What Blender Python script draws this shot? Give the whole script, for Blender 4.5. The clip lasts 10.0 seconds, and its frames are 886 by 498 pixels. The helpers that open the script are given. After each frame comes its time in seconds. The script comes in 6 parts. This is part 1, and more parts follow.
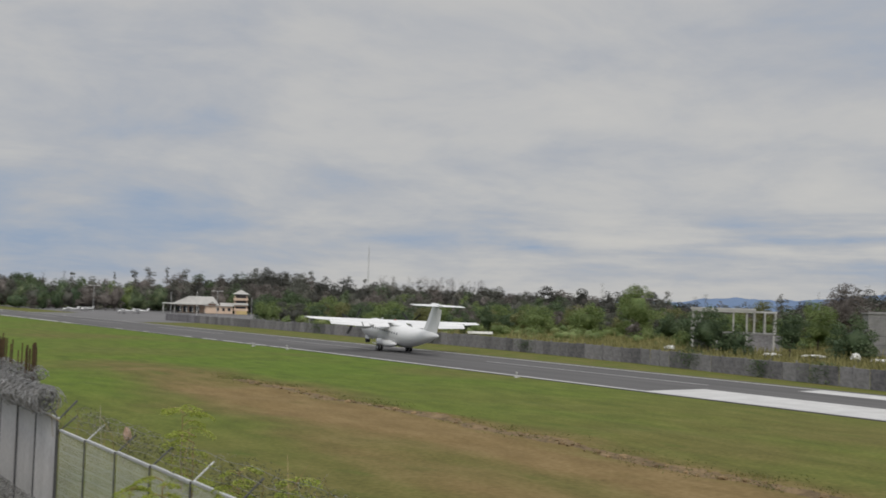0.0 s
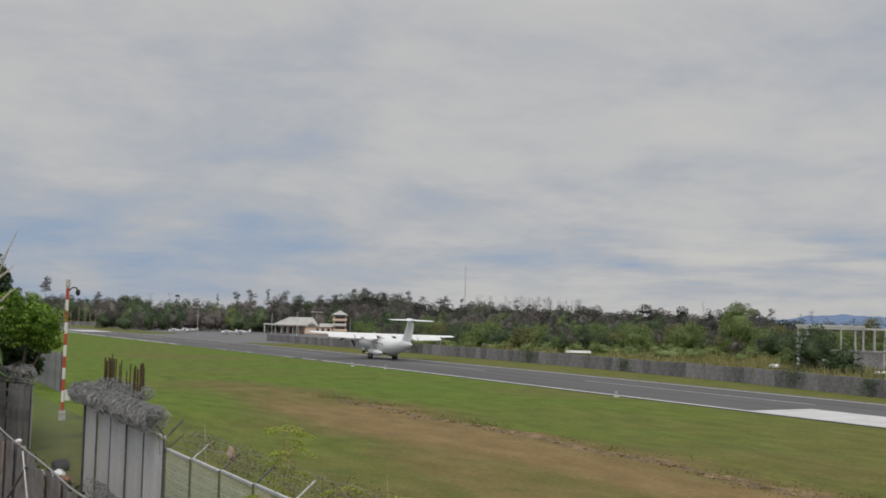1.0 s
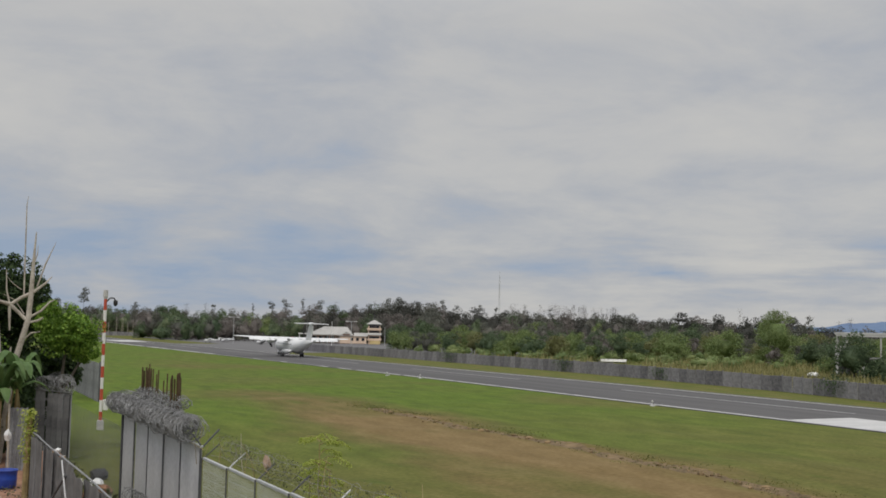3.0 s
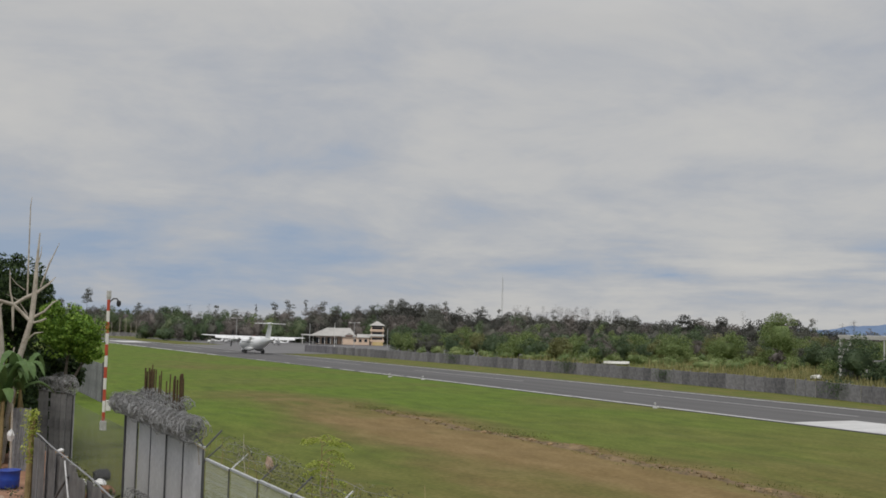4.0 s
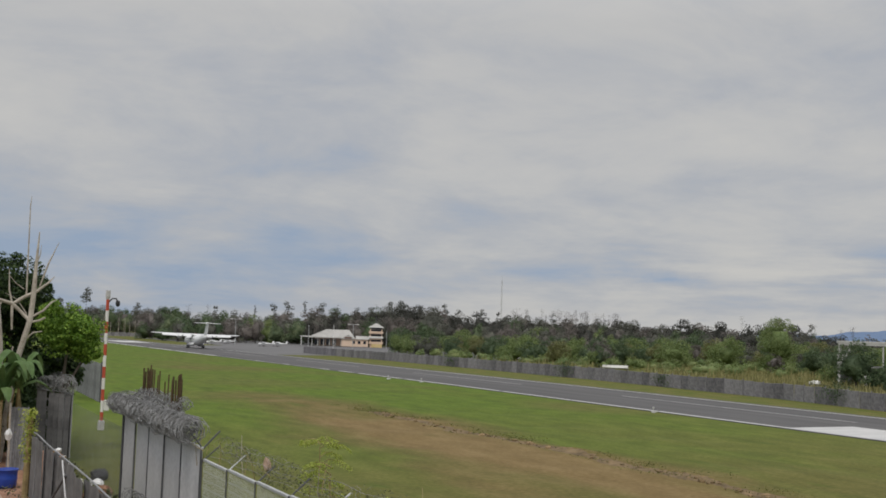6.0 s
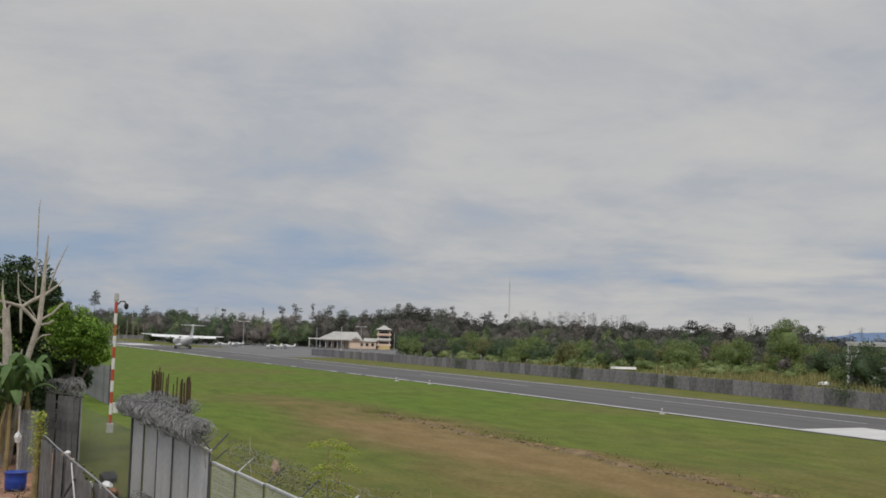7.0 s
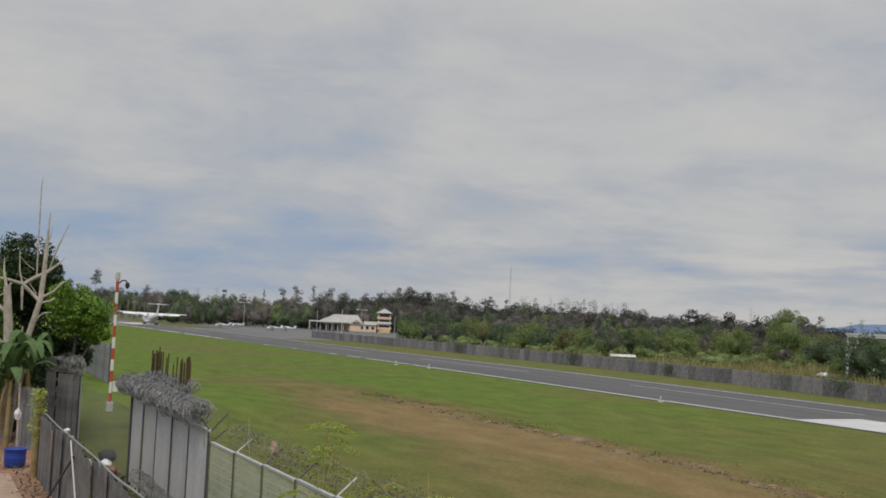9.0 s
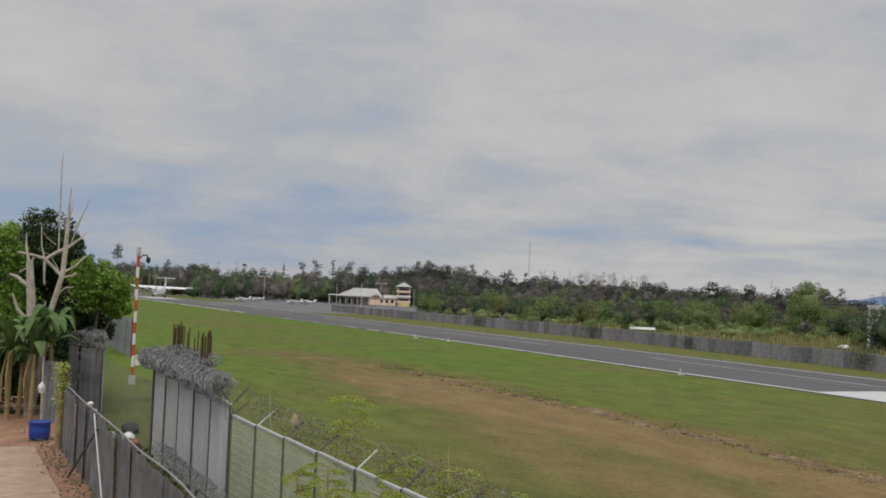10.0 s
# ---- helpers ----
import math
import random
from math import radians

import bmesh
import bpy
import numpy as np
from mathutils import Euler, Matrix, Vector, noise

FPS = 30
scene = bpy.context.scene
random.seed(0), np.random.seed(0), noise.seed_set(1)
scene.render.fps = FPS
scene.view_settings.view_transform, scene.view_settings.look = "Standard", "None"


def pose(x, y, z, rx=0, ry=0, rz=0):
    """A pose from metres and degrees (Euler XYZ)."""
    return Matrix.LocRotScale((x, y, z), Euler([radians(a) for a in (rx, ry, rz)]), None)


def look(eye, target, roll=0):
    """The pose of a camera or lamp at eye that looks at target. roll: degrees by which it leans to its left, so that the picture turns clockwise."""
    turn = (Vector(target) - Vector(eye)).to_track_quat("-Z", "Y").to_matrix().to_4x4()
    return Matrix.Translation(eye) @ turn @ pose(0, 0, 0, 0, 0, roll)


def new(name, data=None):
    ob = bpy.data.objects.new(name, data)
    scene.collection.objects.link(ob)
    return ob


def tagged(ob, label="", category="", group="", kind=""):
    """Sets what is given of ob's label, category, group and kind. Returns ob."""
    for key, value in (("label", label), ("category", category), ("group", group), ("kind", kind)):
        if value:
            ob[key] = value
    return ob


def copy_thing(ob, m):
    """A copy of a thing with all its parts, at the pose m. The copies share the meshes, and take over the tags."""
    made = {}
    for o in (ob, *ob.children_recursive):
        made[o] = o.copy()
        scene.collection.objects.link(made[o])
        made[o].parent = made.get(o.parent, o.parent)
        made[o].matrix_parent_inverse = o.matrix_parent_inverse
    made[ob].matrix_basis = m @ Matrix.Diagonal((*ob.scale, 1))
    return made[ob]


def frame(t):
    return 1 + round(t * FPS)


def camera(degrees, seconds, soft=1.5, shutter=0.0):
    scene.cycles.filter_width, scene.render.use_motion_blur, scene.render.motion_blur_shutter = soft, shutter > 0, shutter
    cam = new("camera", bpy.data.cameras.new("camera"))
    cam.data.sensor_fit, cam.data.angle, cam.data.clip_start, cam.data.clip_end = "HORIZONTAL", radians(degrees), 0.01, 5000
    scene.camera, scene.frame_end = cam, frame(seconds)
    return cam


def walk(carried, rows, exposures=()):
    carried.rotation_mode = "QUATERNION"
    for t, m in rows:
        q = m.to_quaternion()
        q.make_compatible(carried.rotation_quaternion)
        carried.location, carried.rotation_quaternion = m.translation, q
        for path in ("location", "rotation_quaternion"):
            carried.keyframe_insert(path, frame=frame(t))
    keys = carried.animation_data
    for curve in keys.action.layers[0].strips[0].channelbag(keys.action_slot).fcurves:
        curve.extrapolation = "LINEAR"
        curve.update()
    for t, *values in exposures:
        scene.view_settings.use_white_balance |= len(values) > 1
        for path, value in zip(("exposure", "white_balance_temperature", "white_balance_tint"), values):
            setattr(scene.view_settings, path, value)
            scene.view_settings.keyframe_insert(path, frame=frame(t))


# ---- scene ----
# An overcast airfield: the runway runs along +Y, the eye stands on a raised spot beside the boundary fence.
EYE = 6.15
cam = camera(45.0, 10.0, soft=1.7, shutter=0.35)
walk(cam, [
    (0.0, pose(0, 0, EYE, 92.801, -1.798, -34.288)),
    (0.5, pose(0, 0, EYE, 93.312, -1.605, -31.337)),
    (1.0, pose(0, 0, EYE, 93.694, -1.384, -29.099)),
    (1.5, pose(0, 0, EYE, 94.061, -1.091, -27.817)),
    (2.0, pose(0, 0, EYE, 94.104, -1.017, -27.672)),
    (2.5, pose(0, 0, EYE, 94.095, -1.055, -27.391)),
    (4.0, pose(0, 0, EYE, 94.213, -1.345, -27.113)),
    (4.5, pose(0, 0, EYE, 94.422, -1.399, -27.063)),
    (5.0, pose(0, 0, EYE, 94.488, -1.615, -27.229)),
    (5.5, pose(0, 0, EYE, 94.334, -1.875, -27.302)),
    (7.0, pose(0, 0, EYE, 94.441, -1.666, -26.747)),
    (7.5, pose(0, 0, EYE, 94.529, -2.004, -26.625)),
    (8.0, pose(0, 0, EYE, 94.499, -2.345, -26.716)),
    (8.5, pose(0, 0, EYE, 94.218, -2.632, -26.977)),
    (9.0, pose(0, 0, EYE, 93.616, -2.642, -26.729)),
    (9.5, pose(0, 0, EYE, 92.885, -2.612, -26.079)),
    (10.0, pose(0, 0, EYE, 92.148, -2.462, -25.697)),
])

# ---- world, sun ----
world = bpy.data.worlds.new("overcast_sky")
scene.world = world
world.use_nodes = True


def build_sky():
    nt = world.node_tree
    n, l = nt.nodes, nt.links
    n.clear()
    out, bg = n.new("ShaderNodeOutputWorld"), n.new("ShaderNodeBackground")
    tc, sep = n.new("ShaderNodeTexCoord"), n.new("ShaderNodeSeparateXYZ")
    l.new(tc.outputs["Generated"], sep.inputs[0])

    def m(op, a, b=None, c=None):
        k = n.new("ShaderNodeMath")
        k.operation = op
        for i, v in enumerate((a, b, c)):
            if v is None:
                continue
            if isinstance(v, (int, float)):
                k.inputs[i].default_value = v
            else:
                l.new(v, k.inputs[i])
        return k.outputs[0]

    up = m("MAXIMUM", sep.outputs["Z"], 0.0)
    den = m("ADD", up, 0.21)
    comb = n.new("ShaderNodeCombineXYZ")
    l.new(m("DIVIDE", sep.outputs["X"], den), comb.inputs[0])
    l.new(m("DIVIDE", sep.outputs["Y"], den), comb.inputs[1])

    def cloud(scale, detail, rough, shift):
        k = n.new("ShaderNodeTexNoise")
        k.inputs["Scale"].default_value, k.inputs["Detail"].default_value = scale, detail
        k.inputs["Roughness"].default_value, k.inputs["Distortion"].default_value = rough, 0.25
        mp = n.new("ShaderNodeMapping")
        mp.inputs["Location"].default_value = shift
        l.new(comb.outputs[0], mp.inputs[0])
        l.new(mp.outputs[0], k.inputs["Vector"])
        return k.outputs["Fac"]

    big, fine = cloud(0.62, 5, 0.55, (3.1, 1.7, 0)), cloud(2.1, 8, 0.60, (0.4, 7.2, 2))
    cover = m("ADD", m("MULTIPLY", big, 0.50), m("MULTIPLY", fine, 0.50))
    # the deck is thinner and bluer low towards the runway's far end
    low = m("MINIMUM", m("MAXIMUM", m("SUBTRACT", 0.17, up), 0.0), m("MULTIPLY_ADD", up, 1.2, 0.03))
    cover = m("SUBTRACT", cover, m("MULTIPLY", low, m("MAXIMUM", m("SUBTRACT", 1.55, m("MULTIPLY", sep.outputs["X"], 1.5)), 0.72)))
    # thin level streaks of cloud near the horizon
    flat = n.new("ShaderNodeCombineXYZ")
    l.new(m("MULTIPLY", sep.outputs["X"], 7.0), flat.inputs[0])
    l.new(m("MULTIPLY", up, 44.0), flat.inputs[1])
    thin = n.new("ShaderNodeTexNoise")
    thin.inputs["Scale"].default_value, thin.inputs["Detail"].default_value, thin.inputs["Roughness"].default_value = 1.0, 5, 0.55
    l.new(flat.outputs[0], thin.inputs["Vector"])
    band = m("MULTIPLY", m("MAXIMUM", m("SUBTRACT", 1.0, m("ABSOLUTE", m("DIVIDE", m("SUBTRACT", up, 0.055), 0.05))), 0.0), m("MAXIMUM", m("MULTIPLY_ADD", sep.outputs["X"], 3.0, -1.0), 0.12))
    cover = m("ADD", cover, m("MULTIPLY", band, m("MULTIPLY", m("SUBTRACT", thin.outputs["Fac"], 0.47), 0.85)))
    ramp = n.new("ShaderNodeValToRGB")
    e = ramp.color_ramp.elements
    e[0].position, e[0].color = 0.27, (0.29, 0.365, 0.485, 1)
    e[1].position, e[1].color = 0.62, (0.56, 0.55, 0.53, 1)
    e.new(0.42).color = (0.425, 0.442, 0.475, 1)
    e.new(0.51).color = (0.505, 0.505, 0.505, 1)
    l.new(cover, ramp.inputs[0])
    sky = n.new("ShaderNodeTexSky")
    sky.sky_type, sky.sun_disc = "NISHITA", False
    sky.sun_elevation, sky.sun_rotation = radians(52), radians(215)
    dim = n.new("ShaderNodeMix")
    dim.data_type, dim.blend_type = "RGBA", "MULTIPLY"
    dim.inputs["Factor"].default_value = 1
    l.new(sky.outputs[0], dim.inputs["A"])
    dim.inputs["B"].default_value = (0.07, 0.07, 0.07, 1)
    mix = n.new("ShaderNodeMix")
    mix.data_type = "RGBA"
    mix.inputs["Factor"].default_value = 0.95
    l.new(dim.outputs["Result"], mix.inputs["A"])
    l.new(ramp.outputs[0], mix.inputs["B"])
    # an overcast sky is brighter towards the zenith
    zen = n.new("ShaderNodeMapRange")
    l.new(up, zen.inputs["Value"])
    zen.inputs["From Min"].default_value, zen.inputs["From Max"].default_value = 0.28, 1.0
    zen.inputs["To Min"].default_value, zen.inputs["To Max"].default_value = 1.0, 2.6
    l.new(mix.outputs["Result"], bg.inputs["Color"])
    l.new(zen.outputs["Result"], bg.inputs["Strength"])
    l.new(bg.outputs[0], out.inputs["Surface"])


build_sky()
sun_data = bpy.data.lights.new("sun", "SUN")
sun_data.energy, sun_data.angle, sun_data.color = 1.2, radians(14), (1.0, 0.95, 0.88)
sun = new("sun", sun_data)
sun.matrix_world = look((-40, -60, 90), (0, 0, 0))


# ---- materials ----
def mat(name, dark, light, scale=1.0, rough=0.8, bump=0.0, metal=0.0, fine=12.0, island=0.0, objrand=0.0, third=None, sheen=0.5):
    """Two scales of noise between two or three colours, grain as bump, and a shift by island or by object."""
    mt = bpy.data.materials.new(name)
    mt.use_nodes = True
    nt = mt.node_tree
    n, l = nt.nodes, nt.links
    b = n["Principled BSDF"]
    b.inputs["Metallic"].default_value = metal
    b.inputs["Specular IOR Level"].default_value = sheen
    tc = n.new("ShaderNodeTexCoord")
    n1, n2 = n.new("ShaderNodeTexNoise"), n.new("ShaderNodeTexNoise")
    n1.inputs["Scale"].default_value, n1.inputs["Detail"].default_value = scale, 4
    n2.inputs["Scale"].default_value, n2.inputs["Detail"].default_value = scale * fine, 3
    for k in (n1, n2):
        l.new(tc.outputs["Object"], k.inputs["Vector"])
    add = n.new("ShaderNodeMath")
    add.operation = "MULTIPLY_ADD"
    l.new(n2.outputs["Fac"], add.inputs[0])
    add.inputs[1].default_value = 0.45
    sc = n.new("ShaderNodeMath")
    sc.operation = "MULTIPLY"
    l.new(n1.outputs["Fac"], sc.inputs[0])
    sc.inputs[1].default_value = 0.55
    l.new(sc.outputs[0], add.inputs[2])
    fac = add.outputs[0]
    for amount, node, socket in ((island, "ShaderNodeNewGeometry", "Random Per Island"), (objrand, "ShaderNodeObjectInfo", "Random")):
        if amount:
            g = n.new(node)
            sh = n.new("ShaderNodeMath")
            sh.operation = "MULTIPLY_ADD"
            l.new(g.outputs[socket], sh.inputs[0])
            sh.inputs[1].default_value = amount
            off = n.new("ShaderNodeMath")
            off.operation = "SUBTRACT"
            l.new(fac, off.inputs[0])
            off.inputs[1].default_value = amount / 2
            l.new(off.outputs[0], sh.inputs[2])
            fac = sh.outputs[0]
    ramp = n.new("ShaderNodeValToRGB")
    e = ramp.color_ramp.elements
    e[0].position, e[0].color = 0.33, (*dark, 1)
    e[1].position, e[1].color = 0.67, (*light, 1)
    if third:
        k = e.new(0.5)
        k.color = (*third, 1)
    l.new(fac, ramp.inputs[0])
    l.new(ramp.outputs[0], b.inputs["Base Color"])
    rr = n.new("ShaderNodeMapRange")
    l.new(n2.outputs["Fac"], rr.inputs["Value"])
    rr.inputs["To Min"].default_value, rr.inputs["To Max"].default_value = max(rough - 0.12, 0.02), min(rough + 0.12, 1)
    l.new(rr.outputs["Result"], b.inputs["Roughness"])
    if bump:
        bp = n.new("ShaderNodeBump")
        bp.inputs["Strength"].default_value, bp.inputs["Distance"].default_value = bump, 0.02
        l.new(n2.outputs["Fac"], bp.inputs["Height"])
        l.new(bp.outputs[0], b.inputs["Normal"])
    return mt


def ground_material():
    """Mown grass, drier and bare along the strip beside the drain, with mottling at several sizes."""
    mt = bpy.data.materials.new("grass_ground")
    mt.use_nodes = True
    nt = mt.node_tree
    n, l = nt.nodes, nt.links
    b = n["Principled BSDF"]
    b.inputs["Roughness"].default_value = 0.95
    b.inputs["Specular IOR Level"].default_value = 0.15
    tc = n.new("ShaderNodeTexCoord")
    sep = n.new("ShaderNodeSeparateXYZ")
    l.new(tc.outputs["Object"], sep.inputs[0])

    def noise_of(scale, detail=4, stretch=(1, 1, 1)):
        mp = n.new("ShaderNodeMapping")
        mp.inputs["Scale"].default_value = stretch
        k = n.new("ShaderNodeTexNoise")
        k.inputs["Scale"].default_value, k.inputs["Detail"].default_value = scale, detail
        l.new(tc.outputs["Object"], mp.inputs[0])
        l.new(mp.outputs[0], k.inputs["Vector"])
        return k.outputs["Fac"]

    def m(op, a, c=None, d=None, clamp=False):
        k = n.new("ShaderNodeMath")
        k.operation, k.use_clamp = op, clamp
        for i, v in enumerate((a, c, d)):
            if v is None:
                continue
            if isinstance(v, (int, float)):
                k.inputs[i].default_value = v
            else:
                l.new(v, k.inputs[i])
        return k.outputs[0]

    def ramp_of(fac, stops):
        r = n.new("ShaderNodeValToRGB")
        e = r.color_ramp.elements
        e[0].position, e[0].color = stops[0][0], (*stops[0][1], 1)
        e[1].position, e[1].color = stops[-1][0], (*stops[-1][1], 1)
        for p, c in stops[1:-1]:
            e.new(p).color = (*c, 1)
        l.new(fac, r.inputs[0])
        return r.outputs[0]

    def blend(fac, a, c):
        k = n.new("ShaderNodeMix")
        k.data_type = "RGBA"
        l.new(fac, k.inputs["Factor"])
        l.new(a, k.inputs["A"])
        l.new(c, k.inputs["B"])
        return k.outputs["Result"]

    small, blades = noise_of(0.55, 6, (1.4, 0.55, 1)), noise_of(4.5, 4)
    tufts = noise_of(0.32, 5, (1.7, 0.6, 1))
    patches = noise_of(0.11, 5, (1, 0.45, 1))
    wide = noise_of(0.035, 3, (1, 0.6, 1))
    tone = m("MULTIPLY_ADD", small, 0.5, m("MULTIPLY", blades, 0.5))
    green = ramp_of(tone, GRASS_STOPS)
    dry = ramp_of(tone, DRY_STOPS)
    earth = ramp_of(tone, EARTH_STOPS)
    rank = ramp_of(tone, RANK_STOPS)
    # distance across from the middle of the worn strip
    across = m("ABSOLUTE", m("SUBTRACT", sep.outputs["X"], 27.4))
    near_strip = m("SUBTRACT", 1.0, m("DIVIDE", across, 12.5), clamp=True)
    # the strip is worn between these stretches of its length
    along = m("ABSOLUTE", m("SUBTRACT", sep.outputs["Y"], 46.0))
    near_strip = m("MULTIPLY", near_strip, m("SUBTRACT", 1.5, m("DIVIDE", along, 38.0), clamp=True))
    worn = m("ADD", m("MULTIPLY", near_strip, 1.1), m("MULTIPLY", m("SUBTRACT", patches, 0.5), 1.8))
    f_dry = m("MULTIPLY_ADD", worn, 2.2, -0.28, clamp=True)
    f_earth = m("MULTIPLY_ADD", worn, 2.6, -1.45, clamp=True)
    f_dry2 = m("MAXIMUM", f_dry, m("MULTIPLY_ADD", wide, 5.0, -2.55, clamp=True))
    verge = m("MULTIPLY_ADD", sep.outputs["X"], 2.0, -148.0, clamp=True)
    f_dry2 = m("MAXIMUM", f_dry2, m("MULTIPLY", verge, m("MULTIPLY_ADD", small, 2.0, -0.3, clamp=True)))
    # the near end is duller than the grass further along
    dull = m("MULTIPLY", m("MULTIPLY_ADD", sep.outputs["Y"], -0.020, 1.6, clamp=True), m("MULTIPLY_ADD", patches, 2.4, -0.30, clamp=True))
    f_dry2 = m("MAXIMUM", f_dry2, dull)
    c = blend(f_dry2, green, dry)
    # ranker, darker tufts here and there
    c = blend(m("MULTIPLY", m("MULTIPLY_ADD", tufts, 7.0, -4.0, clamp=True), 0.75), c, rank)
    c = blend(m("MULTIPLY", f_earth, 0.85), c, earth)
    l.new(c, b.inputs["Base Color"])
    bp = n.new("ShaderNodeBump")
    bp.inputs["Strength"].default_value, bp.inputs["Distance"].default_value = 0.7, 0.06
    l.new(tone, bp.inputs["Height"])
    l.new(bp.outputs[0], b.inputs["Normal"])
    return mt


RANK_STOPS = [(0.30, (0.045, 0.062, 0.012)), (0.5, (0.070, 0.098, 0.016)), (0.70, (0.110, 0.135, 0.030))]
GRASS_STOPS = [(0.30, (0.052, 0.078, 0.011)), (0.5, (0.088, 0.134, 0.015)), (0.70, (0.138, 0.184, 0.028))]
DRY_STOPS = [(0.30, (0.078, 0.076, 0.020)), (0.5, (0.118, 0.108, 0.031)), (0.70, (0.168, 0.145, 0.050))]
EARTH_STOPS = [(0.30, (0.130, 0.086, 0.036)), (0.5, (0.190, 0.128, 0.056)), (0.70, (0.255, 0.180, 0.090))]
M_GROUND = ground_material()
M_ASPHALT = mat("asphalt", (0.048, 0.046, 0.047), (0.112, 0.108, 0.107), 0.25, 0.9, 0.2, fine=8)
def streak(mt, along):
    """Draws the noise out along the way that wheels run."""
    nt = mt.node_tree
    mp = nt.nodes.new("ShaderNodeMapping")
    mp.inputs["Scale"].default_value = along
    tc = next(k for k in nt.nodes if k.type == "TEX_COORD")
    nt.links.new(tc.outputs["Object"], mp.inputs[0])
    for k in nt.nodes:
        if k.type == "TEX_NOISE":
            nt.links.new(mp.outputs[0], k.inputs["Vector"])


streak(M_ASPHALT, (2.2, 0.05, 1))
M_APRON = mat("apron_concrete", (0.098, 0.096, 0.098), (0.150, 0.146, 0.147), 0.12, 0.9, 0.2, fine=40)
M_MARK = mat("road_paint", (0.40, 0.395, 0.388), (0.57, 0.565, 0.556), 0.6, 0.7, 0.1, fine=20)
M_WORN = mat("worn_road_paint", (0.17, 0.17, 0.17), (0.40, 0.40, 0.395), 0.8, 0.8, 0.1, fine=10)
M_WHITE = mat("white_aircraft_paint", (0.68, 0.685, 0.69), (0.77, 0.77, 0.77), 0.4, 0.36, 0.0)
M_GREYPAINT = mat("grey_aircraft_paint", (0.30, 0.31, 0.32), (0.38, 0.39, 0.40), 0.6, 0.4)
M_DARK = mat("dark_rubber", (0.012, 0.012, 0.013), (0.03, 0.03, 0.032), 3, 0.75)
M_METAL = mat("dull_metal", (0.30, 0.30, 0.31), (0.48, 0.48, 0.49), 3, 0.42, 0.05, metal=0.8)
# real panes, and also the painted shade of open bays
M_GLASS_SHADE = mat("dark_glass_and_opening_shade", (0.02, 0.024, 0.03), (0.035, 0.04, 0.05), 1, 0.12)
M_PORT = mat("cabin_window_glass", (0.10, 0.11, 0.13), (0.16, 0.17, 0.19), 1, 0.15)
M_WALLCONC = mat("weathered_wall", (0.100, 0.096, 0.104), (0.290, 0.280, 0.290), 0.55, 0.9, 0.3, fine=7, objrand=0.2)
M_BLOCK = mat("grey_blockwork", (0.17, 0.168, 0.165), (0.32, 0.315, 0.305), 0.8, 0.9, 0.4, fine=6)
M_CONC = mat("raw_concrete", (0.38, 0.375, 0.36), (0.56, 0.55, 0.53), 0.6, 0.9, 0.3, fine=9)
M_MESH = mat("pale_mesh_wire", (0.50, 0.51, 0.50), (0.70, 0.71, 0.70), 2.0, 0.6)
M_SHEET = mat("galvanised_sheet", (0.42, 0.418, 0.418), (0.62, 0.615, 0.612), 0.7, 0.6, 0.1, metal=0.0, fine=9, objrand=0.12)
M_SHEETDARK = mat("weathered_sheet", (0.12, 0.122, 0.127), (0.25, 0.252, 0.258), 1.2, 0.75, 0.2, fine=8, objrand=0.2)
M_OLDSHEET = mat("stained_sheet", (0.068, 0.067, 0.069), (0.185, 0.182, 0.182), 0.8, 0.75, 0.3, fine=5, objrand=0.12)
M_STEEL = mat("galvanised_steel", (0.36, 0.37, 0.37), (0.55, 0.56, 0.56), 4, 0.5, 0.05, metal=0.2)
M_POST = mat("dark_post", (0.05, 0.05, 0.055), (0.11, 0.11, 0.115), 4, 0.7)
M_WIRE = mat("razor_wire_steel", (0.13, 0.13, 0.132), (0.34, 0.338, 0.335), 5, 0.65, metal=0.1)
M_RUST = mat("rusted_rebar", (0.035, 0.020, 0.012), (0.12, 0.075, 0.03), 6, 0.9, 0.2)
M_RED = mat("red_band_paint", (0.40, 0.055, 0.025), (0.52, 0.09, 0.045), 3, 0.55)
M_BAND = mat("white_band_paint", (0.62, 0.61, 0.58), (0.76, 0.75, 0.72), 3, 0.55)
M_PATH = mat("path_concrete", (0.27, 0.180, 0.125), (0.45, 0.325, 0.245), 0.45, 0.9, 0.3, fine=6)
M_EARTH = mat("brown_earth", (0.16, 0.080, 0.045), (0.37, 0.205, 0.125), 0.8, 0.95, 0.5, fine=8)
M_CLOD = mat("drain_clod", (0.095, 0.064, 0.028), (0.28, 0.192, 0.098), 0.9, 0.95, 0.5, fine=6, objrand=0.3)
M_BLUE = mat("blue_plastic", (0.010, 0.035, 0.24), (0.02, 0.065, 0.36), 4, 0.4)
M_TRASH = mat("pale_plastic", (0.55, 0.55, 0.54), (0.80, 0.80, 0.79), 8, 0.5)
M_BARK = mat("pale_dead_wood", (0.24, 0.205, 0.165), (0.56, 0.51, 0.44), 2, 0.9, 0.5, fine=9)
M_TRUNK = mat("dark_bark", (0.05, 0.042, 0.034), (0.13, 0.11, 0.09), 2, 0.95, 0.5)
M_STEM = mat("banana_stem", (0.15, 0.105, 0.045), (0.36, 0.28, 0.13), 3, 0.8, 0.3)
M_ROOF = mat("pale_roof_sheet", (0.34, 0.33, 0.31), (0.47, 0.455, 0.43), 0.4, 0.6, 0.1, fine=14)
M_CREAM = mat("cream_render", (0.66, 0.48, 0.36), (0.78, 0.61, 0.47), 0.3, 0.85, 0.1)
